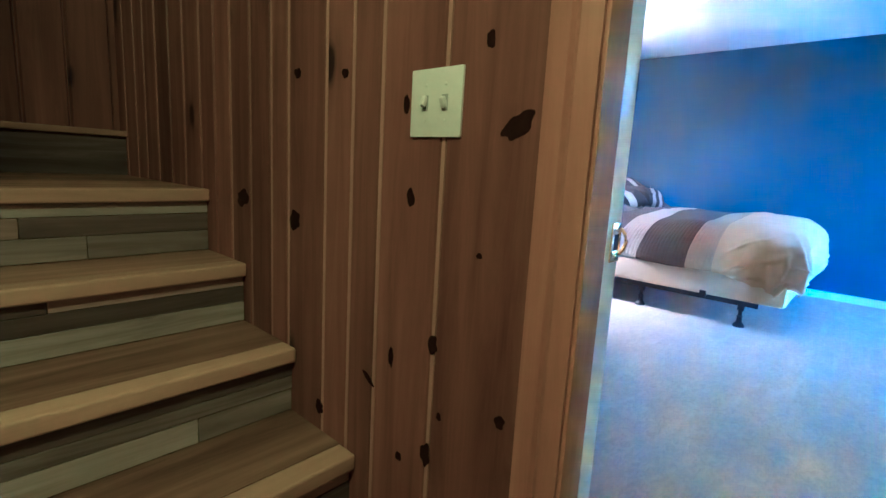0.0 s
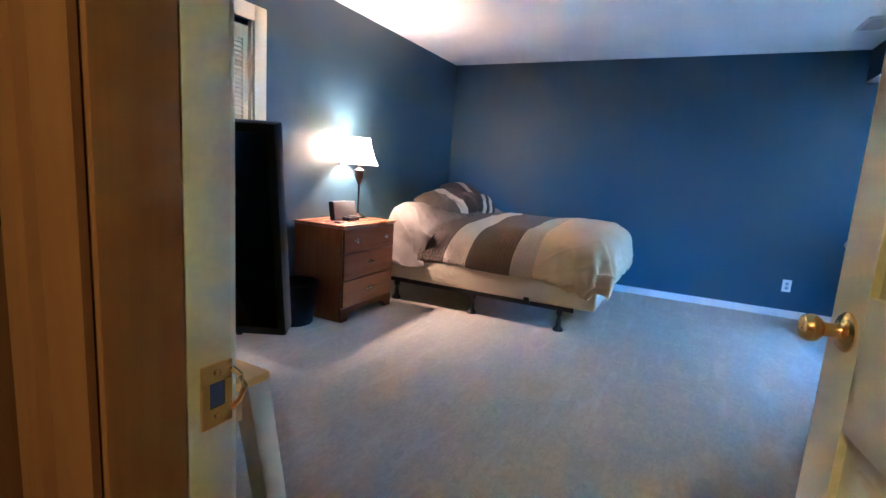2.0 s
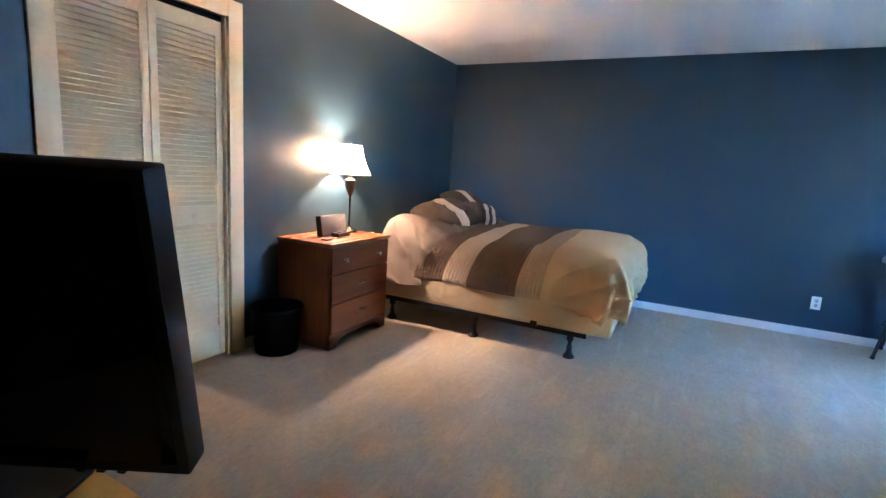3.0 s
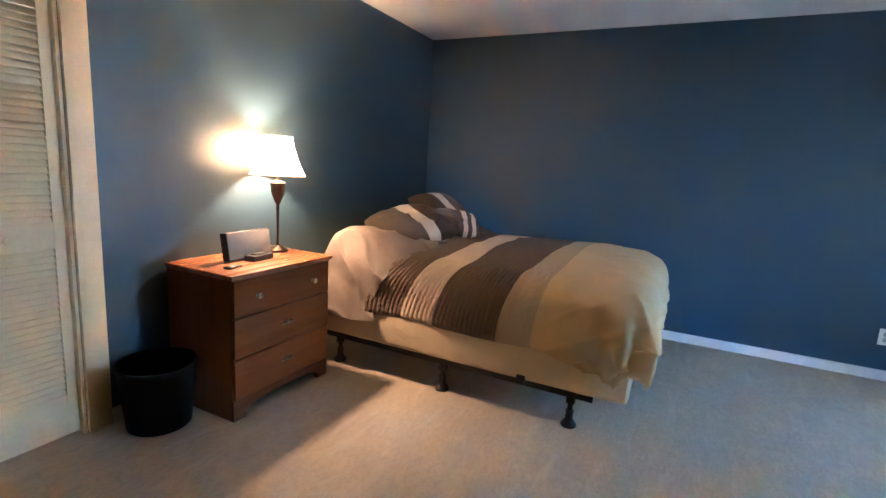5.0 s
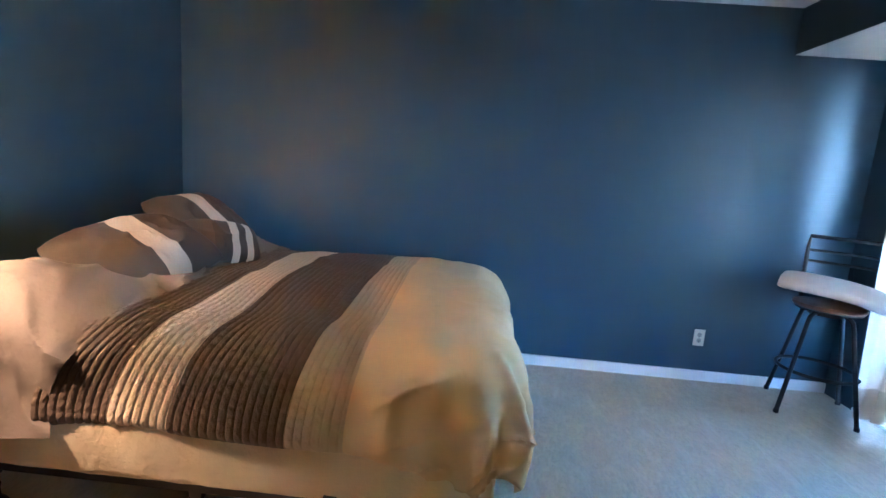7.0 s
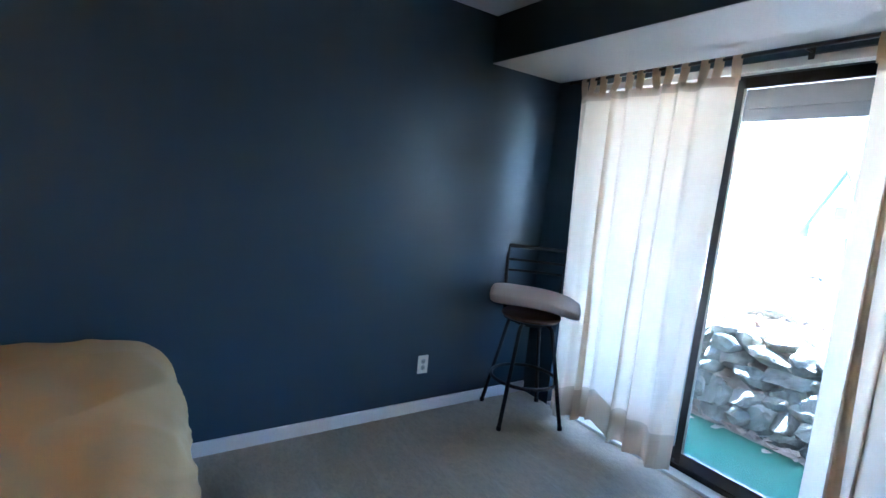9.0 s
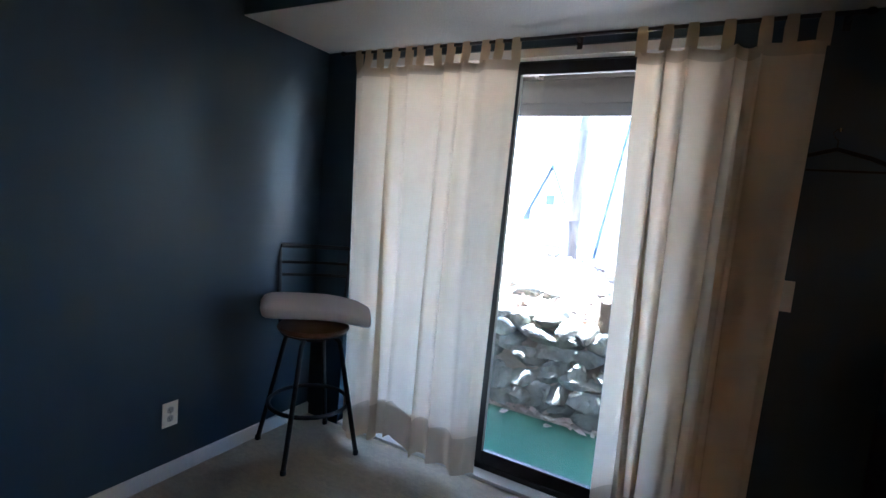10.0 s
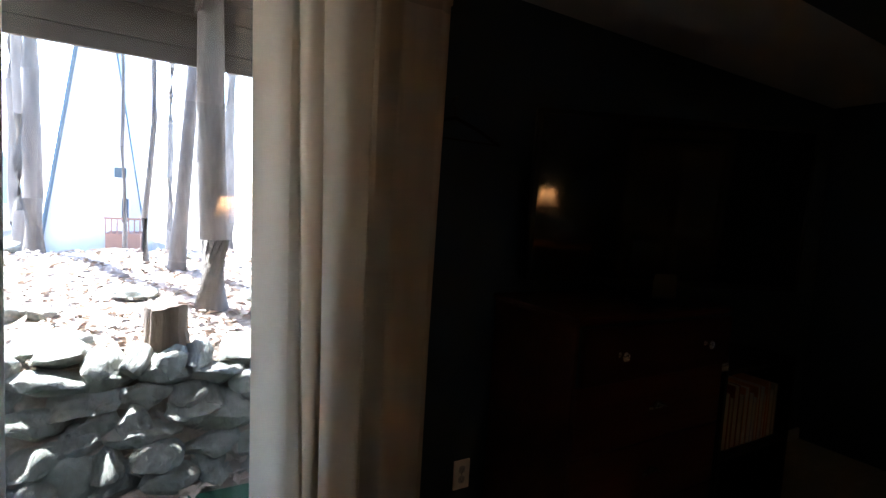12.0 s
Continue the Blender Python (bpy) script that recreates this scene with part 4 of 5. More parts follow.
# ---- desk with monitor by the entrance wall ----
DX, DY, DZ = 1.862, -4.757, 0.706
desk = thing("pine_desk", pose(DX, DY, 0, 0, 0, -3), "small unfinished pine desk against the entrance wall", "desk")
part("desktop", box(-0.92, 0.0, -0.42, 0.0, DZ - 0.02, DZ, 0.003), M["pine_raw"], desk)
for x0, y0 in ((-0.03, -0.03), (-0.89, -0.03), (-0.03, -0.39), (-0.89, -0.39)):
    sx, sy = (0.10 if x0 > -0.4 else -0.10), (0.05 if y0 > -0.2 else -0.05)
    bm = box(-0.029, 0.029, -0.029, 0.029, 0, DZ - 0.0205, 0.002)
    for v in bm.verts:
        k = 1 - v.co.z / (DZ - 0.02)
        v.co.x = v.co.x * (1 - 0.2 * k) + sx * k
        v.co.y = v.co.y * (1 - 0.2 * k) + sy * k
    leg = part("leg", bm, M["pine_leg"], desk)
    leg.matrix_basis = pose(x0, y0, 0)
part("apron", box(-0.03, -0.012, -0.355, -0.065, DZ - 0.095, DZ - 0.0205), M["pine_leg"], desk)
part("apron", box(-0.908, -0.89, -0.355, -0.065, DZ - 0.095, DZ - 0.0205), M["pine_leg"], desk)
part("apron", box(-0.855, -0.065, -0.03, -0.012, DZ - 0.095, DZ - 0.0205), M["pine_leg"], desk)
part("apron", box(-0.855, -0.065, -0.408, -0.39, DZ - 0.095, DZ - 0.0205), M["pine_leg"], desk)

mon = thing("computer_monitor", pose(1.575, -4.895, DZ, 0, 0, 27), "black flat-screen computer monitor on the pine desk", "monitor")
scr = part("housing", moved(box(-0.355, 0.362, -0.018, 0.030, 0.100, 0.552, 0.006, 2), pose(0, 0, 0, 11, 0, 0)), M["black"], mon)
part("screen", moved(box(-0.338, 0.345, -0.0195, -0.0182, 0.120, 0.534), pose(0, 0, 0, 11, 0, 0)), M["screen"], mon)
part("neck", box(-0.03, 0.03, -0.004, 0.02, 0.012, 0.2, 0.004), M["black"], mon)
part("base", box(-0.13, 0.13, -0.13, 0.09, 0.0005, 0.013, 0.005), M["black"], mon)
part("buttons", joined(*[moved(box(-0.006 + 0.03 * i, 0.006 + 0.03 * i, -0.0175, -0.012, 0.0965, 0.1005, 0.001), pose(0.2, 0, 0, 11, 0, 0)) for i in range(3)]), M["black"], mon)
cable = thing("monitor_cable", pose(0, 0, 0), "thin black cable hanging behind the desk", "cable")
part("cord", tube([(1.50 - 0.05 * i + 0.02 * math.sin(i), -4.76 + 0.035 * i, max(0.006, 0.66 - 0.075 * i)) for i in range(10)], 0.004, 8), M["black"], cable)


# ---- bar stool with foam pillow ----
SCX, SCY, SZ = 4.248, -0.292, 0.69
stool = thing("bar_stool", pose(SCX, SCY, 0, 0, 0, -43), "black steel bar stool with a brown round seat", "bar stool")
part("seat", lathe([(0.150, 0.0), (0.180, 0.006), (0.186, 0.018), (0.180, 0.030), (0.150, 0.036), (0.08, 0.038), (0.02, 0.038)], 40), M["stool_seat"], stool, "brown round seat")
stool.children[0].location.z = SZ - 0.038
part("swivel", lathe([(0.10, SZ - 0.075), (0.10, SZ - 0.05), (0.17, SZ - 0.046), (0.17, SZ - 0.039)], 32), M["iron"], stool)
for a in (65, 155, 245, 335):
    ca, sa = math.cos(radians(a)), math.sin(radians(a))
    prof = [(0.095, SZ - 0.062), (0.12, SZ - 0.065), (0.145, SZ - 0.085), (0.157, SZ - 0.125), (0.192, 0.40), (0.240, 0.18), (0.277, 0.012)]
    part("leg", tube([(r * ca, r * sa, z) for r, z in prof], 0.0125, 12), M["iron"], stool)
    part("foot_cap", moved(lathe([(0.015, 0), (0.015, 0.02), (0.013, 0.024)], 14), pose(0.2775 * ca, 0.2775 * sa, 0)), M["black"], stool)
part("foot_ring", tube([(0.208 * math.cos(2 * math.pi * i / 48), 0.208 * math.sin(2 * math.pi * i / 48), 0.262) for i in range(49)], 0.011, 12), M["iron"], stool)
for sx in (-1, 1):
    part("back_post", tube([(sx * 0.14, 0.10, SZ - 0.05), (sx * 0.165, 0.165, SZ - 0.045), (sx * 0.178, 0.188, SZ), (sx * 0.186, 0.205, 0.88), (sx * 0.195, 0.232, 1.06)], 0.0125, 12), M["iron"], stool)
for z, r, k in ((1.065, 0.013, 0.0), (0.975, 0.009, -0.012), (0.905, 0.009, -0.02)):
    part("back_rail", tube([(0.192 * math.cos(math.pi * i / 14) * -1, 0.222 + k + 0.03 * math.sin(math.pi * i / 14), z) for i in range(15)], r, 10), M["iron"], stool)


def foam():
    def f(a, b):
        u = 2 * math.pi * b
        L, D, T = 0.285, 0.165, 0.050
        s = (a - 0.5) * 2
        end = (1 - abs(s) ** 9) ** 0.4 if abs(s) < 1 else 0.0
        cx = math.copysign(abs(math.cos(u)) ** 0.55, math.cos(u))
        cz = math.copysign(abs(math.sin(u)) ** 0.6, math.sin(u))
        wave = 0.012 * math.cos(cx * 3.4)
        bend = -0.030 * max(0.0, s) ** 2 - 0.012 * s * s
        return Vector((s * L, cx * D * (0.25 + 0.75 * end), T + cz * T * (0.2 + 0.8 * end) * (0.9 + 0.1 * math.cos(cx * 3)) + bend + wave))
    bm = sheet(40, 40, f)
    bmesh.ops.remove_doubles(bm, verts=bm.verts[:], dist=0.0005)
    bmesh.ops.contextual_create(bm, geom=[e for e in bm.edges if e.is_boundary])
    bmesh.ops.recalc_face_normals(bm, faces=bm.faces[:])
    return bm


pil = thing("foam_pillow", pose(SCX + 0.015, SCY + 0.0, SZ + 0.042, 0, 3, -43), "pale grey contoured foam pillow lying on the bar stool", "pillow")
part("body", foam(), M["foam"], pil)

# ---- curtains ----
ROD_X, ROD_Z = 4.452, 2.135
rod = thing("curtain_rod", pose(ROD_X, 0, ROD_Z), "thin black curtain rod under the soffit", "curtain rod")
part("rod", tube([(0, -2.40, 0), (0, -0.20, 0)], 0.008, 12), M["iron"], rod)
for yy in (-2.37, -1.45, -0.22):
    part("bracket", joined(tube([(0, yy, 0), (XG - ROD_X - 0.001, yy, 0.0)], 0.005, 8), box(XG - ROD_X - 0.006, XG - ROD_X - 0.0005, yy - 0.012, yy + 0.012, -0.03, 0.03, 0.002)), M["iron"], rod)
for yy in (-2.415, -0.185):
    part("finial", moved(lathe([(0.004, -0.018), (0.012, -0.008), (0.014, 0), (0.012, 0.008), (0.004, 0.018)], 14), pose(0, yy, 0, 90, 0, 0)), M["iron"], rod)


def curtain(label, ytop, ybot, folds, amp, seed, hem_z, tabs, flat_to=1.0):
    """A tab-top curtain; ytop and ybot map 0..1 across the cloth to y at its top and bottom."""
    c = thing("curtain", pose(ROD_X, 0, 0), label, "curtain", "tab-top curtains")
    zt = ROD_Z - 0.085
    def f(s, z):
        k = (zt - z) / zt
        y = ytop(s) * (1 - k) + ybot(s) * k
        soft = 1.0 if s < flat_to else max(0.15, 1 - (s - flat_to) * 6)
        ph = 2 * math.pi * folds * (s + 0.035 * math.sin(s * 17 + seed) + 0.012 * math.sin(k * 3 + s * 9))
        w = amp * (0.55 + 0.55 * k) * soft * (0.75 + 0.35 * math.sin(s * 23 + seed * 2))
        x = w * math.sin(ph) + 0.22 * w * math.sin(2.1 * ph + seed) + 0.02 * k * noise.noise((s * 4, k * 2, seed))
        yy = y + 0.5 * w * math.cos(ph)
        return Vector((x - 0.01 - 0.015 * k, yy, z))
    low = lambda s: hem_z(s)
    n = int(folds * 26)
    part("cloth", sheet(n, 40, lambda a, b: f(a, low(a) + 0.19 + (zt - 0.045 - low(a) - 0.19) * b)), M["curtain"], c)
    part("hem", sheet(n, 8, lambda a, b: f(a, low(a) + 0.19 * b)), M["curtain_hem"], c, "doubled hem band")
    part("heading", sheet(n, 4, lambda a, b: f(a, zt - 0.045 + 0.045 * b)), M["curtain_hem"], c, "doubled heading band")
    for i in range(tabs):
        s = min(0.985, max(0.015, (i + 0.02) / (tabs - 1) * 0.985))
        p = f(s, zt)
        yr = p.y
        hw = 0.018
        loop = [(p.x + 0.002, zt - 0.015), (-0.006, ROD_Z - 0.03), (-0.0105, ROD_Z), (-0.006, ROD_Z + 0.0105), (0.0, ROD_Z + 0.012), (0.006, ROD_Z + 0.0105), (0.0105, ROD_Z), (0.007, ROD_Z - 0.03), (p.x + 0.006, zt - 0.015)]
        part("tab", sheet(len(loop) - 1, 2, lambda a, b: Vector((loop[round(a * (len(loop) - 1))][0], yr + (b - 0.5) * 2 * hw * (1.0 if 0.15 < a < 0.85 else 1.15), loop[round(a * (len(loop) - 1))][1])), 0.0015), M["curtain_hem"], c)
    return c


def hem_left(s):
    keys = [(0, 0.03), (0.13, 0.035), (0.34, 0.105), (0.43, 0.125), (0.51, 0.04), (0.64, 0.09), (0.80, 0.04), (1.0, 0.075)]
    return float(np.interp(s, [k[0] for k in keys], [k[1] for k in keys]))


curtain("cream cotton tab-top curtain drawn across half the patio door", lambda s: -0.28 - 0.925 * s, lambda s: -0.36 - 0.825 * s, 6.5, 0.046, 1.0,
        hem_left, 12)
curtain("cream cotton tab-top curtain pushed aside in deep folds", lambda s: -1.715 - 0.595 * s, lambda s: -1.76 - 0.53 * s, 5.2, 0.085, 2.4,
        lambda s: 0.03 + 0.02 * math.sin(s * 11), 7, 0.66)

# ---- dresser, television, books, hanger ----
chest("dresser", pose(4.535, -2.635, 0, 0, 0, 180), 0.80, 0.45, 1.065, [(0.845, 1.03, "knobs"), (0.605, 0.838, "cup"), (0.365, 0.598, "cup"), (0.112, 0.358, "cup")], "reddish-brown tall chest of drawers beside the patio door", "dresser", 0.02, "dark_")

TILT = pose(0, 0, 0, 0, 0, 0) @ pose(0, 0, 0.3, 2.4, 0, 0) @ pose(0, 0, -0.3)
tv = thing("television", pose(4.205, -3.19, 1.065, 0, 0, 245), "black flat-screen television turned towards the bed", "television")
part("housing", moved(box(-0.55, 0.55, -0.006, 0.035, 0.065, 0.70, 0.008, 3), TILT), M["black"], tv)
part("screen", moved(box(-0.53, 0.53, -0.0078, -0.0062, 0.09, 0.68), TILT), M["screen"], tv, "dark glossy screen")
part("neck", box(-0.05, 0.05, 0.0, 0.03, 0.015, 0.12, 0.006), M["black"], tv)
part("stand", lathe([(0.14, 0.0005), (0.14, 0.008), (0.12, 0.015), (0.04, 0.018)], 32), M["black"], tv)

shelf = thing("bookcase", pose(4.37, -3.46, 0, 0, 0, 180), "low dark bookcase beside the dresser", "bookcase")
part("side_panel", box(0, 0.28, 0.0, 0.018, 0, 0.80), M["black"], shelf)
part("side_panel", box(0, 0.28, 0.54, 0.558, 0, 0.80), M["black"], shelf)
part("back_panel", box(0, 0.006, 0.018, 0.54, 0, 0.80), M["black"], shelf)
for z in (0.05, 0.42, 0.782):
    part("shelf", box(0.0065, 0.28, 0.0185, 0.5395, z, z + 0.018), M["black"], shelf)


def book(m, w, h, t, mat, label):
    b = thing("book", m, label, "book", "books on the bookcase")
    part("cover", joined(box(0, w, 0, 0.003, 0, h, 0.0008), box(0, w, t - 0.003, t, 0, h, 0.0008), box(w - 0.003, w, 0.003, t - 0.003, 0, h)), mat, b)
    part("page_block", box(0.003, w - 0.0035, 0.0032, t - 0.0032, 0.003, h - 0.003), M["paper"], b)


LB = ["red", "cream", "orange", "blue", "white"]
rnd = random.Random(4)
y = -3.482
while y > -3.95:
    t = rnd.uniform(0.018, 0.04)
    k = rnd.randrange(5)
    book(pose(4.165 - 0.045, y - t, 0.4385), 0.15 + 0.02 * rnd.random(), rnd.uniform(0.2, 0.29), t, M["book"][k], LB[k] + " hardback standing on the lower shelf")
    y -= t + 0.003
z = 0.8005
for i in range(5):
    t = rnd.uniform(0.018, 0.03)
    k = (1, 4, 0, 1, 2)[i]
    book(pose(4.095 + 0.01 * i, -3.49 - 0.012 * i, z + t, 0, 0, 0) @ pose(0, 0, 0, -90, 0, 0), 0.20, 0.29 - 0.02 * i, t, M["book"][k], LB[k] + " book lying flat in a stack")
    z += t + 0.001

hanger = thing("clothes_hanger", pose(XG - 0.012, -2.40, 1.70), "dark clothes hanger on a wall hook", "hanger")
part("hook", tube([(0.0, 0.0, 0.0), (0, 0, 0.03), (0, 0.012, 0.042), (0, 0.018, 0.055), (0, 0.008, 0.068), (0, -0.008, 0.066)], 0.0022, 8), M["iron"], hanger)
part("shoulder_bar", tube([(0, -0.2, -0.075), (0, -0.1, -0.03), (0, 0, 0.0), (0, 0.1, -0.03), (0, 0.2, -0.075)], 0.008, 10), M["black"], hanger)
part("bar", tube([(0, -0.2, -0.075), (0, 0.2, -0.075)], 0.004, 8), M["black"], hanger)
part("wall_hook", tube([(0.0115, 0, 0.062), (-0.006, 0, 0.062), (-0.008, 0, 0.072)], 0.003, 8), M["chrome"], hanger)

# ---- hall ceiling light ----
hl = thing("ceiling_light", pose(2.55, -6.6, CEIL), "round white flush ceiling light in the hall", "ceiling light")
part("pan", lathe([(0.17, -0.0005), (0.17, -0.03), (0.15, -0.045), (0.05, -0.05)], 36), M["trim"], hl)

# ---- stairs ----
STEPS = [(2.06, 0.235), (1.797, 0.417), (1.546, 0.592), (1.281, 0.764), (1.042, 0.957)]
stair = thing("staircase", pose(0, 0, 0), "pine stairs with risers of reclaimed boards, rising along the panelled wall", "stairs")
SY0, SY1 = -6.345, Y_HALL - 0.001
for i, (x, z) in enumerate(STEPS):
    back = STEPS[i + 1][0] - 0.03 if i + 1 < len(STEPS) else 0.20
    z_below = STEPS[i - 1][1] if i else 0.0
    part("tread", box(back - 0.02, x - 0.062, SY0, SY1, z - 0.030, z, 0.001), M["tread"], stair, "knotty pine tread")
    part("nosing", box(x - 0.0615, x, SY0, SY1, z - 0.038, z + 0.001, 0.007, 3), M["nosing"], stair, "pale square-edged nosing")
    part("riser_backing", box(x - 0.055, x - 0.032, SY0, SY1, z_below + 0.0005, z - 0.0385), M["pallet"][0], stair)
    r = random.Random(20 + i)
    h0, h1 = z_below + 0.001, z - 0.039
    hs = [h0, h0 + (h1 - h0) * r.uniform(0.34, 0.45), h0 + (h1 - h0) * r.uniform(0.70, 0.78), h1]
    for a, b in zip(hs, hs[1:]):
        yy = SY1
        while yy > SY0 + 0.02:
            w = r.uniform(0.22, 0.75)
            y1 = max(SY0, yy - w)
            part("riser_board", box(x - 0.0315, x - 0.018 - r.uniform(0, 0.003), y1 + 0.0008, yy - 0.0008, a + 0.0006, b - 0.0006, 0.0012, 1), M["pallet"][r.randrange(4)], stair)
            yy = y1
part("ledge_riser", box(0.17, 0.20, SY0, SY1, 0.958, 1.115), M["pallet"][0], stair, "dark reclaimed riser at the landing")
part("ledge", box(0.135, 0.225, SY0, SY1, 1.1155, 1.14, 0.006, 3), M["nosing"], stair)

# ---- knotty pine panelling ----
setting("wall_panel_backing", joined(box(-0.1, DOOR_L - 0.021, Y_HALL + 0.018, Y_HALL + 0.0195, 0, CEIL), box(DOOR_R + 0.021, 4.1, Y_HALL + 0.018, Y_HALL + 0.0195, 0, CEIL)), M["hole"], "wall behind the panelling", "wall")
panelling = tagged(new("wall_panelling"), "knotty pine tongue-and-groove wall panelling", "panelling", kind="structure")


def plank(w, h):
    e = 0.0085
    t = 0.014
    prof = [(0, 0.004), (0.0, -0.0035), (0.003, -0.0035), (0.006, -t * 0.55), (e, -t), (w - e, -t), (w - 0.006, -t * 0.55), (w - 0.003, -0.0035), (w, -0.0035), (w, 0.004)]
    return prism(prof, 0, h)


edges = [0.115, 0.225, 0.36, 0.47, 0.60, 0.73, 0.855, 0.985, 1.09, 1.194, 1.31, 1.421, 1.504, 1.66, 1.755, 1.847, 2.012, 2.2135]
for a, b in zip(edges, edges[1:]):
    p = part("plank", plank(b - a - 0.0006, CEIL - 0.002), M["pine"], panelling, smooth=False)
    p.matrix_basis = pose(a, Y_HALL + 0.0135, 0)
# pale strips that paint in the light caught along the groove edges
for a in edges[9:-1]:
    t = part("tongue", box(a - 0.0046, a + 0.0040, Y_HALL + 0.0010, Y_HALL + 0.0094, 0, CEIL - 0.002), M["tongue"], panelling, "tongue in the joint, coloured paler for the light its edge catches")
x = DOOR_R + 0.1105
while x < 4.09:
    w = min(0.13, 4.0995 - x)
    p = part("plank", plank(w - 0.0006, CEIL - 0.002), M["pine"], panelling, smooth=False)
    p.matrix_basis = pose(x, Y_HALL + 0.0135, 0)
    x += w
KNOTS = [(2.163, 1.132, 0.030, 0.017, 30), (2.101, 1.260, 0.009, 0.013, 0), (1.938, 1.005, 0.010, 0.017, 5), (1.917, 1.173, 0.008, 0.018, 0), (1.901, 0.682, 0.007, 0.020, 0), (2.013, 0.740, 0.011, 0.018, 0),
         (2.037, 0.609, 0.006, 0.008, 0), (2.171, 0.654, 0.010, 0.012, 0), (1.935, 0.479, 0.008, 0.010, 0), (2.008, 0.518, 0.013, 0.022, 0), (1.538, 0.917, 0.020, 0.026, 0), (1.262, 0.949, 0.032, 0.022, 0),
         (1.545, 1.258, 0.014, 0.011, 0), (1.729, 1.243, 0.011, 0.009, 0), (1.829, 0.613, 0.022, 0.007, -35), (2.106, 0.922, 0.006, 0.005, 0), (1.650, 0.475, 0.014, 0.016, 0)]
for kx, kz, kw, kh, turn in KNOTS:
    rim = []
    for i in range(26):
        a = 2 * math.pi * i / 26
        q = 1 + 0.42 * noise.noise((math.cos(a) * 1.5 + kx * 9, math.sin(a) * 1.5, kz * 9))
        rim.append((kw * q * math.cos(a), kh * q * math.sin(a)))
    kn = part("knot", prism(rim, -0.0005, 0.0008, "y"), M["knot"], panelling, smooth=False)
    kn.matrix_basis = pose(kx, Y_HALL - 0.0006, kz, 0, -turn, 0)
setting("wall_landing", box(0.0, 0.099, -7.6, Y_HALL + 0.0185, 0, CEIL), M["pine"], "knotty pine wall at the landing", "wall")
landing = tagged(new("wall_panelling_landing"), "knotty pine panelling at the stair landing", "panelling", kind="structure")
yy = Y_HALL - 0.016
while yy > -6.3:
    p = part("plank", moved(plank(0.149, CEIL - 0.96), pose(0, 0, 0, 0, 0, 90)), M["pine"], landing, smooth=False)
    p.matrix_basis = pose(0.114 - 0.011, yy - 0.15, 0.958)
    yy -= 0.15


# ---- outdoors ----
def ground_z(x, y):
    if x < 5.42:
        return 0.06
    if x < 9:
        k = min(1.0, (x - 5.42) / 0.45)
        return 0.06 + k * 0.48 + max(0.0, x - 5.87) * 0.075 + 0.05 * noise.noise((x * 1.3, y * 1.3, 0)) * k
    if x < 26:
        return 0.715 - (x - 9) * 0.1
    return -0.985


def ground():
    xs = [4.76, 4.9, 5.1, 5.3, 5.41, 5.43, 5.5, 5.57, 5.64, 5.72, 5.8, 5.9] + [6 + 0.15 * i for i in range(24)] + [9.7, 10.5, 12, 14, 17, 20, 24, 26, 32, 50, 120, 400, 1500]
    ys = [-1500, -300, -80, -30, -14, -8, -5] + [-4 + 0.2 * i for i in range(36)] + [3.4, 4, 5, 7, 10, 16, 30, 80, 300, 1500]
    bm = bmesh.new()
    g = [[bm.verts.new((x, y, ground_z(x, y))) for y in ys] for x in xs]
    for i in range(len(xs) - 1):
        for j in range(len(ys) - 1):
            bm.faces.new((g[i][j], g[i + 1][j], g[i + 1][j + 1], g[i][j + 1]))
    return bm


setting("ground", ground(), M["earth"], "bare leaf-strewn ground rising behind the patio", "ground")
setting("ground_behind", box(-1500, -0.9, -1500, 1500, -1.3, -1.0), M["earth"], "plain ground behind the house", "ground")
setting("patio", joined(box(XG_OUT - 0.05, 5.31, -6, 4, -0.05, 0.066)), M["turf"], "green artificial turf on the patio", "turf")
setting("wall_exterior", joined(box(XG_OUT, XG_OUT + 0.03, GD_F + 0.001, 8, -0.2, 2.4), box(XG_OUT, XG_OUT + 0.03, -12, GD_N - 0.001, -0.2, 2.4), box(XG_OUT, XG_OUT + 0.03, GD_N, GD_F, GD_H, 2.4)), M["siding"], "brown exterior siding", "wall")

deckt = thing("deck", pose(0, 0, 0), "weathered raised deck over the patio", "deck")
part("fascia_board", box(6.90, 6.94, -9, 9, 2.276, 2.3895, 0.003), M["deck"], deckt)
part("fascia_board", box(6.90, 6.94, -9, 9, 2.393, 2.6075, 0.003), M["deck"], deckt)
part("fascia_board", box(6.90, 6.94, -9, 9, 2.611, 2.7495, 0.003), M["deck"], deckt)
for i in range(15):
    part("deck_board", box(4.80 + 0.145 * i, 4.94 + 0.145 * i, -9, 9, 2.75, 2.78), M["deck"], deckt)
for yy in (-7, -4.2, 2.6, 5.4):
    part("post", box(6.80, 6.89, yy - 0.045, yy + 0.045, 0.2, 2.7495, 0.004), M["deck"], deckt)
for j in range(8):
    part("joist", box(4.82, 6.89, -5.3 + 1.2 * j, -5.26 + 1.2 * j, 2.60, 2.7495), M["deck"], deckt)


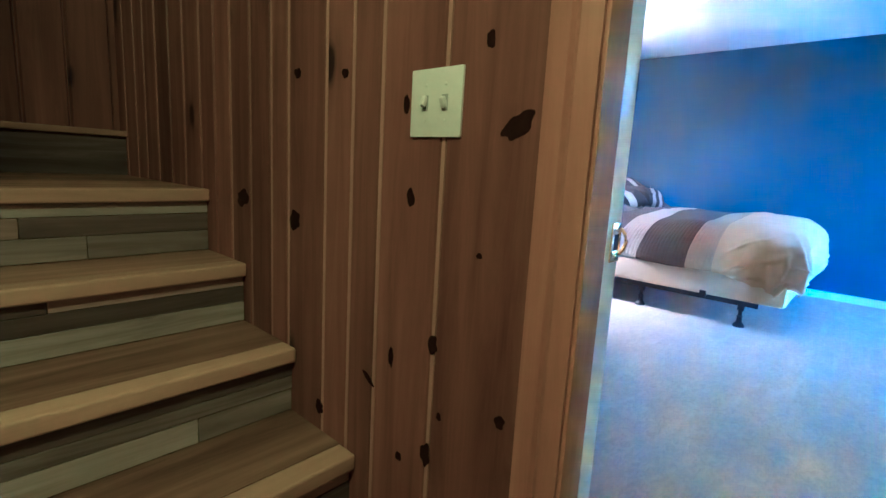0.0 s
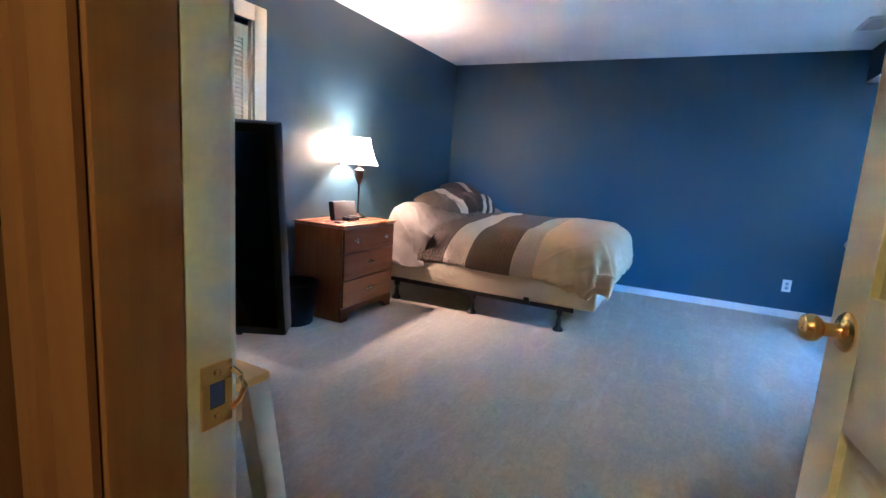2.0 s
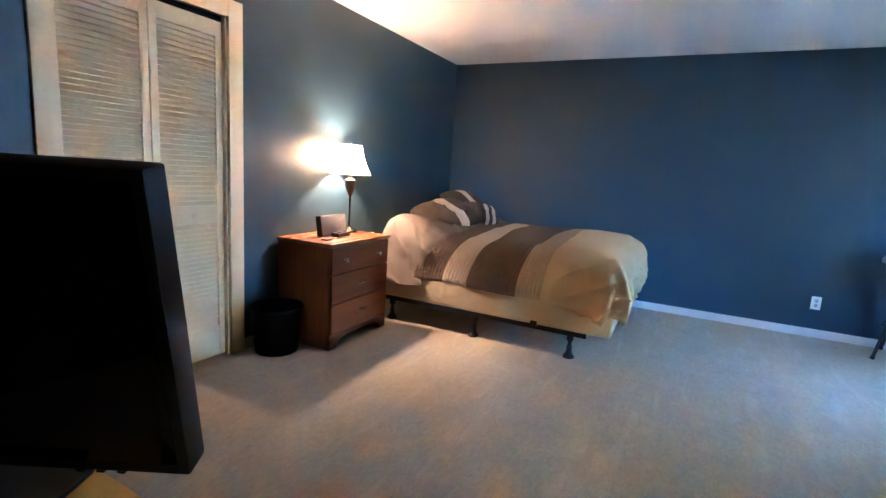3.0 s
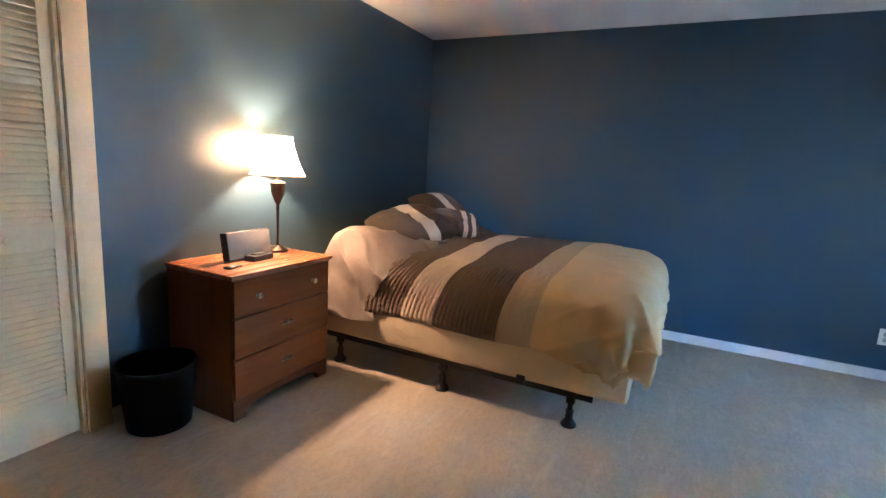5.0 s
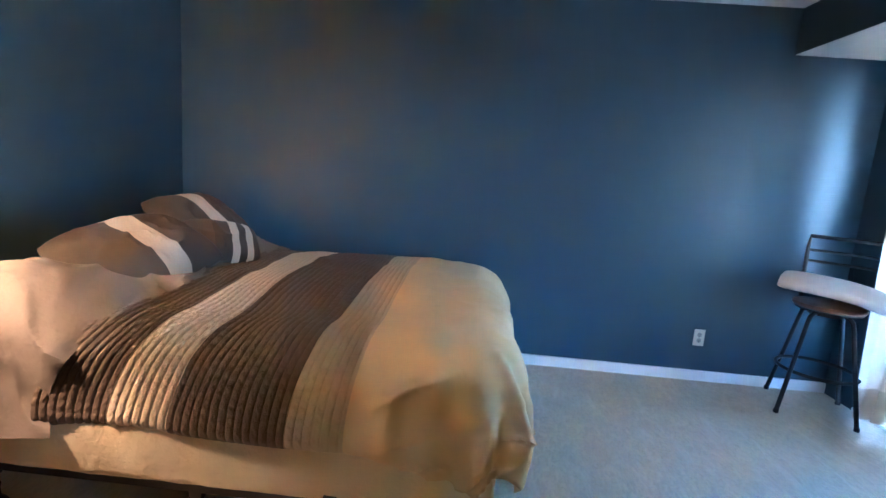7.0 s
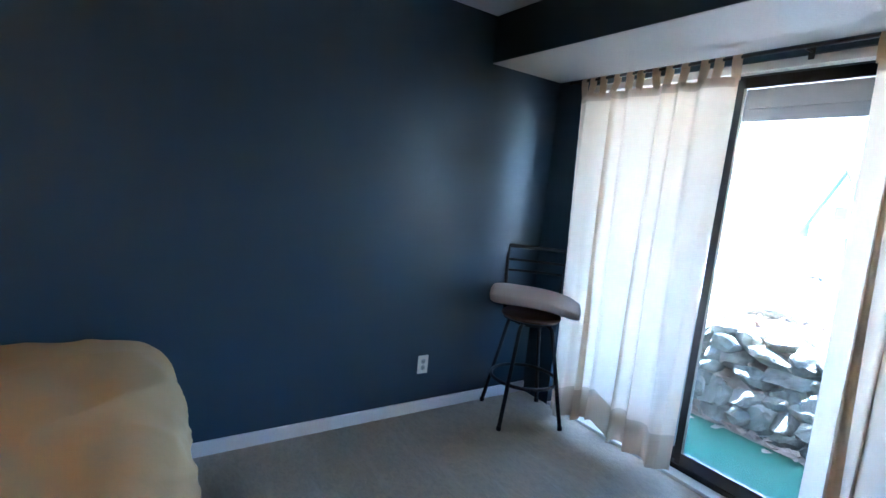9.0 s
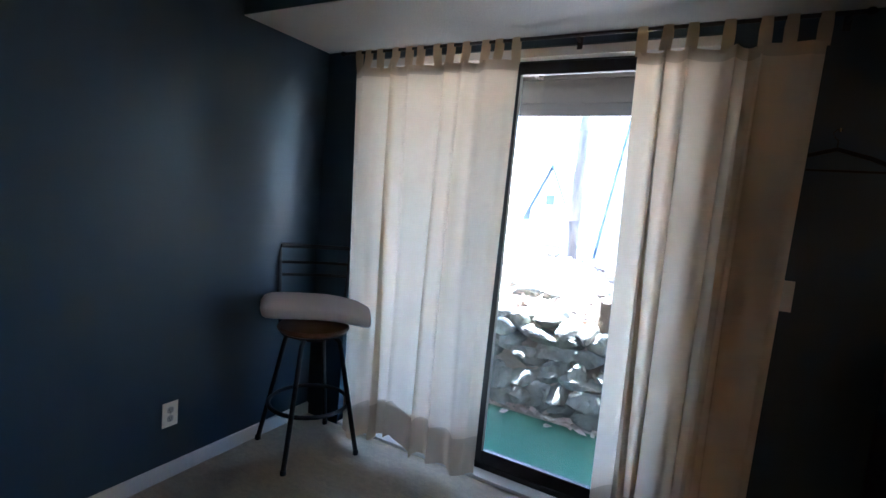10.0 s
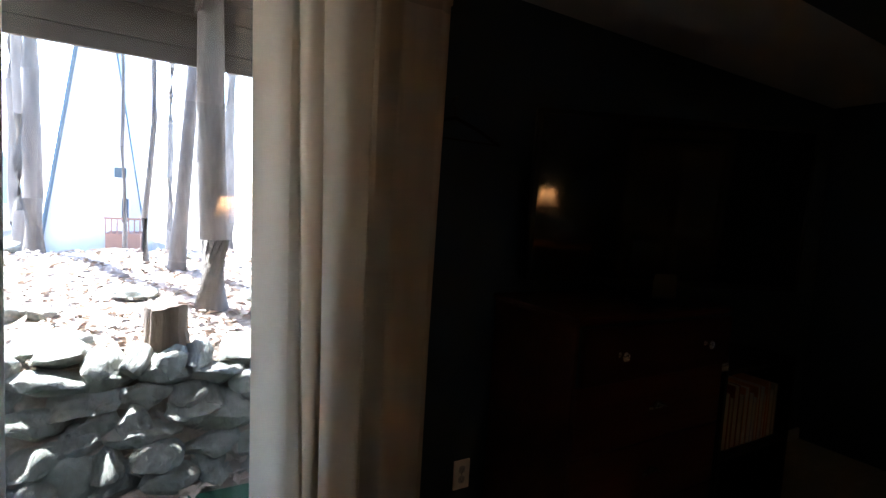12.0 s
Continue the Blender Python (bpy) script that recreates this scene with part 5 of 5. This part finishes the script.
def rock(seed, sx, sy, sz):
    """A broken boulder: a ball cut flat by random planes."""
    bm = bmesh.new()
    bmesh.ops.create_icosphere(bm, subdivisions=3, radius=1)
    rn = random.Random(seed * 7)
    cuts = [(Vector((rn.gauss(0, 1), rn.gauss(0, 1), rn.gauss(0, 1))).normalized(), rn.uniform(0.60, 0.92)) for _ in range(9)]
    for v in bm.verts:
        c = v.co.normalized() * 1.05
        for n, o in cuts:
            k = c.dot(n) - o
            if k > 0:
                c = c - n * k
        c = c * (1 + 0.13 * noise.noise(c * 2.3 + Vector((seed, 0, 0))) + 0.06 * noise.noise(c * 6 + Vector((0, seed, 0))))
        v.co = Vector((c.x * sx, c.y * sy, c.z * sz)) * 1.25
    return bm


rocks = [mesh_of("stone", rock(s + 1, 0.135, 0.15, 0.062), M["stone"]) for s in range(12)]
swall = thing("stone_wall", pose(0, 0, 0), "dry-laid wall of mossy grey fieldstones at the patio edge", "stone wall")
r = random.Random(12)
for course in range(7):
    yy = -4.2 + 0.1 * course
    while yy < 2.2:
        w = r.choice((0.42, 0.5, 0.62, 0.75, 0.95)) * r.uniform(0.9, 1.1)
        zc = 0.10 + 0.075 * course + r.uniform(-0.025, 0.025)
        piece("stone", rocks[r.randrange(12)], swall, Matrix.Translation((5.46 + 0.063 * course + r.uniform(-0.06, 0.06), yy, zc)) @ Euler((r.uniform(-0.16, 0.16), r.uniform(-0.3, 0.3), r.uniform(-0.3, 0.3))).to_matrix().to_4x4() @ Matrix.Diagonal((0.85, w, r.uniform(0.65, 1.25), 1)))
        yy += 0.28 * w + r.uniform(0.0, 0.05)
for k in range(26):
    x, y = r.uniform(5.9, 9.3), r.uniform(-3.2, 2.0)
    if math.hypot(x - 5.95, y + 1.53) < 0.3:
        continue
    s = r.uniform(0.4, 1.0)
    b = new("boulder", rocks[r.randrange(12)])
    b.matrix_basis = Matrix.Translation((x, y, ground_z(x, y) + 0.02)) @ Euler((0, 0, r.uniform(0, 6))).to_matrix().to_4x4() @ Matrix.Diagonal((s, s, s, 1))
    tagged(b, "grey fieldstone lying among dry leaves", "stone", "scattered stones")

stump = thing("tree_stump", pose(5.95, -1.53, ground_z(5.95, -1.53) - 0.03), "short weathered tree stump above the stone wall", "tree stump")


def stump_bm():
    bm = lathe([(0.135, 0), (0.115, 0.05), (0.10, 0.14), (0.098, 0.26), (0.092, 0.275)], 36)
    for v in bm.verts:
        a = math.atan2(v.co.y, v.co.x)
        k = 1 + 0.09 * math.sin(5 * a + 1) + 0.06 * math.sin(11 * a)
        v.co.x, v.co.y = v.co.x * k, v.co.y * k
        if v.co.z > 0.2:
            v.co.z += 0.012 * math.sin(a * 2)
    return bm


part("trunk", stump_bm(), M["stumpwood"], stump)


def leaf_litter():
    bm = bmesh.new()
    r = random.Random(5)
    for k in range(9000):
        x = 5.2 + 3.9 * r.random() ** 1.3
        y = r.uniform(-3.6, 2.2)
        s = r.uniform(0.02, 0.05)
        z = max(ground_z(x, y), 0.068 if x < 5.31 else 0) + 0.006 + 0.02 * r.random()
        if x < 5.31 and r.random() < 0.9:
            continue
        a, t1, t2 = r.uniform(0, 6.28), r.uniform(-0.5, 0.5), r.uniform(-0.5, 0.5)
        m = Matrix.Translation((x, y, z)) @ Euler((t1, t2, a)).to_matrix().to_4x4()
        vs = [bm.verts.new(m @ Vector(p)) for p in ((-s, 0, 0), (-0.2 * s, 0.5 * s, 0.2 * s), (s, 0, 0.05 * s), (-0.2 * s, -0.5 * s, 0.2 * s))]
        bm.faces.new(vs)
    return bm


tagged(part("leaf_litter", leaf_litter(), M["leaf"], None, "dry brown leaves covering the slope", False), "", "leaves", kind="stuff")


def tree(x, y, r0, height, lean, seed, limbs=9):
    z0 = ground_z(x, y) - 0.05
    t = thing("tree", pose(x, y, z0), "bare leafless tree with rough grey bark", "tree", "bare trees on the slope")
    rn = random.Random(seed)
    n = 14
    pts = [Vector((lean[0] * (i / n) * height + 0.06 * noise.noise((seed, i * 0.5, 0)), lean[1] * (i / n) * height + 0.06 * noise.noise((seed, i * 0.5, 5)), height * i / n)) for i in range(n + 1)]
    part("trunk", tube(pts, [r0 * (1.25 if i == 0 else 1.0) * (1 - 0.75 * i / n) for i in range(n + 1)], 14), M["bark"], t)
    for k in range(limbs):
        i = rn.randint(4, n - 1)
        d = Vector((rn.uniform(-1, 1), rn.uniform(-1, 1), rn.uniform(0.3, 0.9))).normalized()
        L = rn.uniform(0.6, 1.8)
        rr = r0 * 0.32 * (1 - 0.6 * i / n)
        p = [pts[i] + d * L * q / 5 + Vector((0, 0, 0.05 * q * q * 0.2)) + Vector((rn.uniform(-1, 1), rn.uniform(-1, 1), 0)) * 0.05 * q for q in range(6)]
        lim = part("limb", tube(p, [rr * (1 - 0.17 * q) for q in range(6)], 7), M["bark"], t)
        for q in range(3):
            d2 = (d + Vector((rn.uniform(-1, 1), rn.uniform(-1, 1), rn.uniform(-0.2, 0.8)))).normalized()
            b = p[2 + q]
            part("twig", tube([b, b + d2 * 0.25, b + d2 * 0.5 + Vector((0, 0, 0.05))], [rr * 0.4, rr * 0.25, rr * 0.08], 5), M["bark"], lim)
    return t


tree(6.72, -1.80, 0.105, 7.5, (0.03, 0.02), 1)
tree(8.0, -1.60, 0.065, 8.0, (0.0, -0.06), 2)
tree(8.3, -1.36, 0.03, 6.5, (0.0, -0.02), 3)
tree(9.4, -0.34, 0.09, 9.0, (0.0, 0.01), 4)
tree(9.0, -1.15, 0.022, 5.5, (0.02, 0.02), 5)
for k, (x, y, rr) in enumerate(((12.5, 0.4, 0.09), (13.5, -2.6, 0.12), (16, 1.2, 0.11), (17, 6.0, 0.12), (18, -1.6, 0.1), (11.5, 3.4, 0.08))):
    tree(x, y, rr, 10, (0.01, 0.01), 30 + k, 5)


def cottage(x, y0, y1, z0, eave, apex, label, thick=0.16):
    h = thing("cottage", pose(x, (y0 + y1) / 2, z0), label, "house")
    w = (y1 - y0) / 2
    reach = 0.06 if thick > 1 else 0.35
    part("wall", prism([(-w, 0), (w, 0), (w, eave), (0, apex), (-w, eave)], 0, 7, "x"), M["house"], h)
    for s in (-1, 1):
        q = [(s * (w + reach), eave - reach * (apex - eave) / w), (0, apex), (0, apex + thick), (s * (w + reach), eave - reach * (apex - eave) / w + thick)]
        part("roof", prism(q, -0.5, 7.3, "x"), M["roof"], h, "blue metal roof slope")
    return h, w


h1, w1 = cottage(25, -0.85, 2.35, -0.98, 0.3, 11.5, "pale gabled house with a blue roof beyond the trees", 0.4)
for yy, zz, ww, hh in ((-0.72, 3.15, 0.5, 0.5), (-0.88, 1.75, 0.35, 1.0)):
    wd = part("window", box(-0.06, 0.02, yy - ww / 2, yy + ww / 2, zz - hh / 2, zz + hh / 2, 0.01), M["trim"], h1)
    part("pane", box(-0.08, -0.061, yy - ww / 2 + 0.06, yy + ww / 2 - 0.06, zz - hh / 2 + 0.06, zz + hh / 2 - 0.06), M["window_dark"], wd)
part("porch", joined(box(-1.6, -0.01, -1.45, -0.4, 0, 0.95, 0.01), box(-1.65, -1.55, -1.5, -0.35, 1.45, 1.52), *[box(-1.62, -1.58, -1.45 + 0.17 * i, -1.41 + 0.17 * i, 0.95, 1.45) for i in range(7)]), M["redwood"], h1, "reddish wooden porch")
h2, w2 = cottage(34, 6.1, 8.7, -0.98, 2.3, 5.2, "small A-frame cabin with a blue roof far off")
wd = part("window", box(-0.06, 0.02, -0.35, 0.35, 2.6, 3.4, 0.01), M["trim"], h2)
part("pane", box(-0.08, -0.061, -0.28, 0.28, 2.67, 3.33), M["window_dark"], wd)
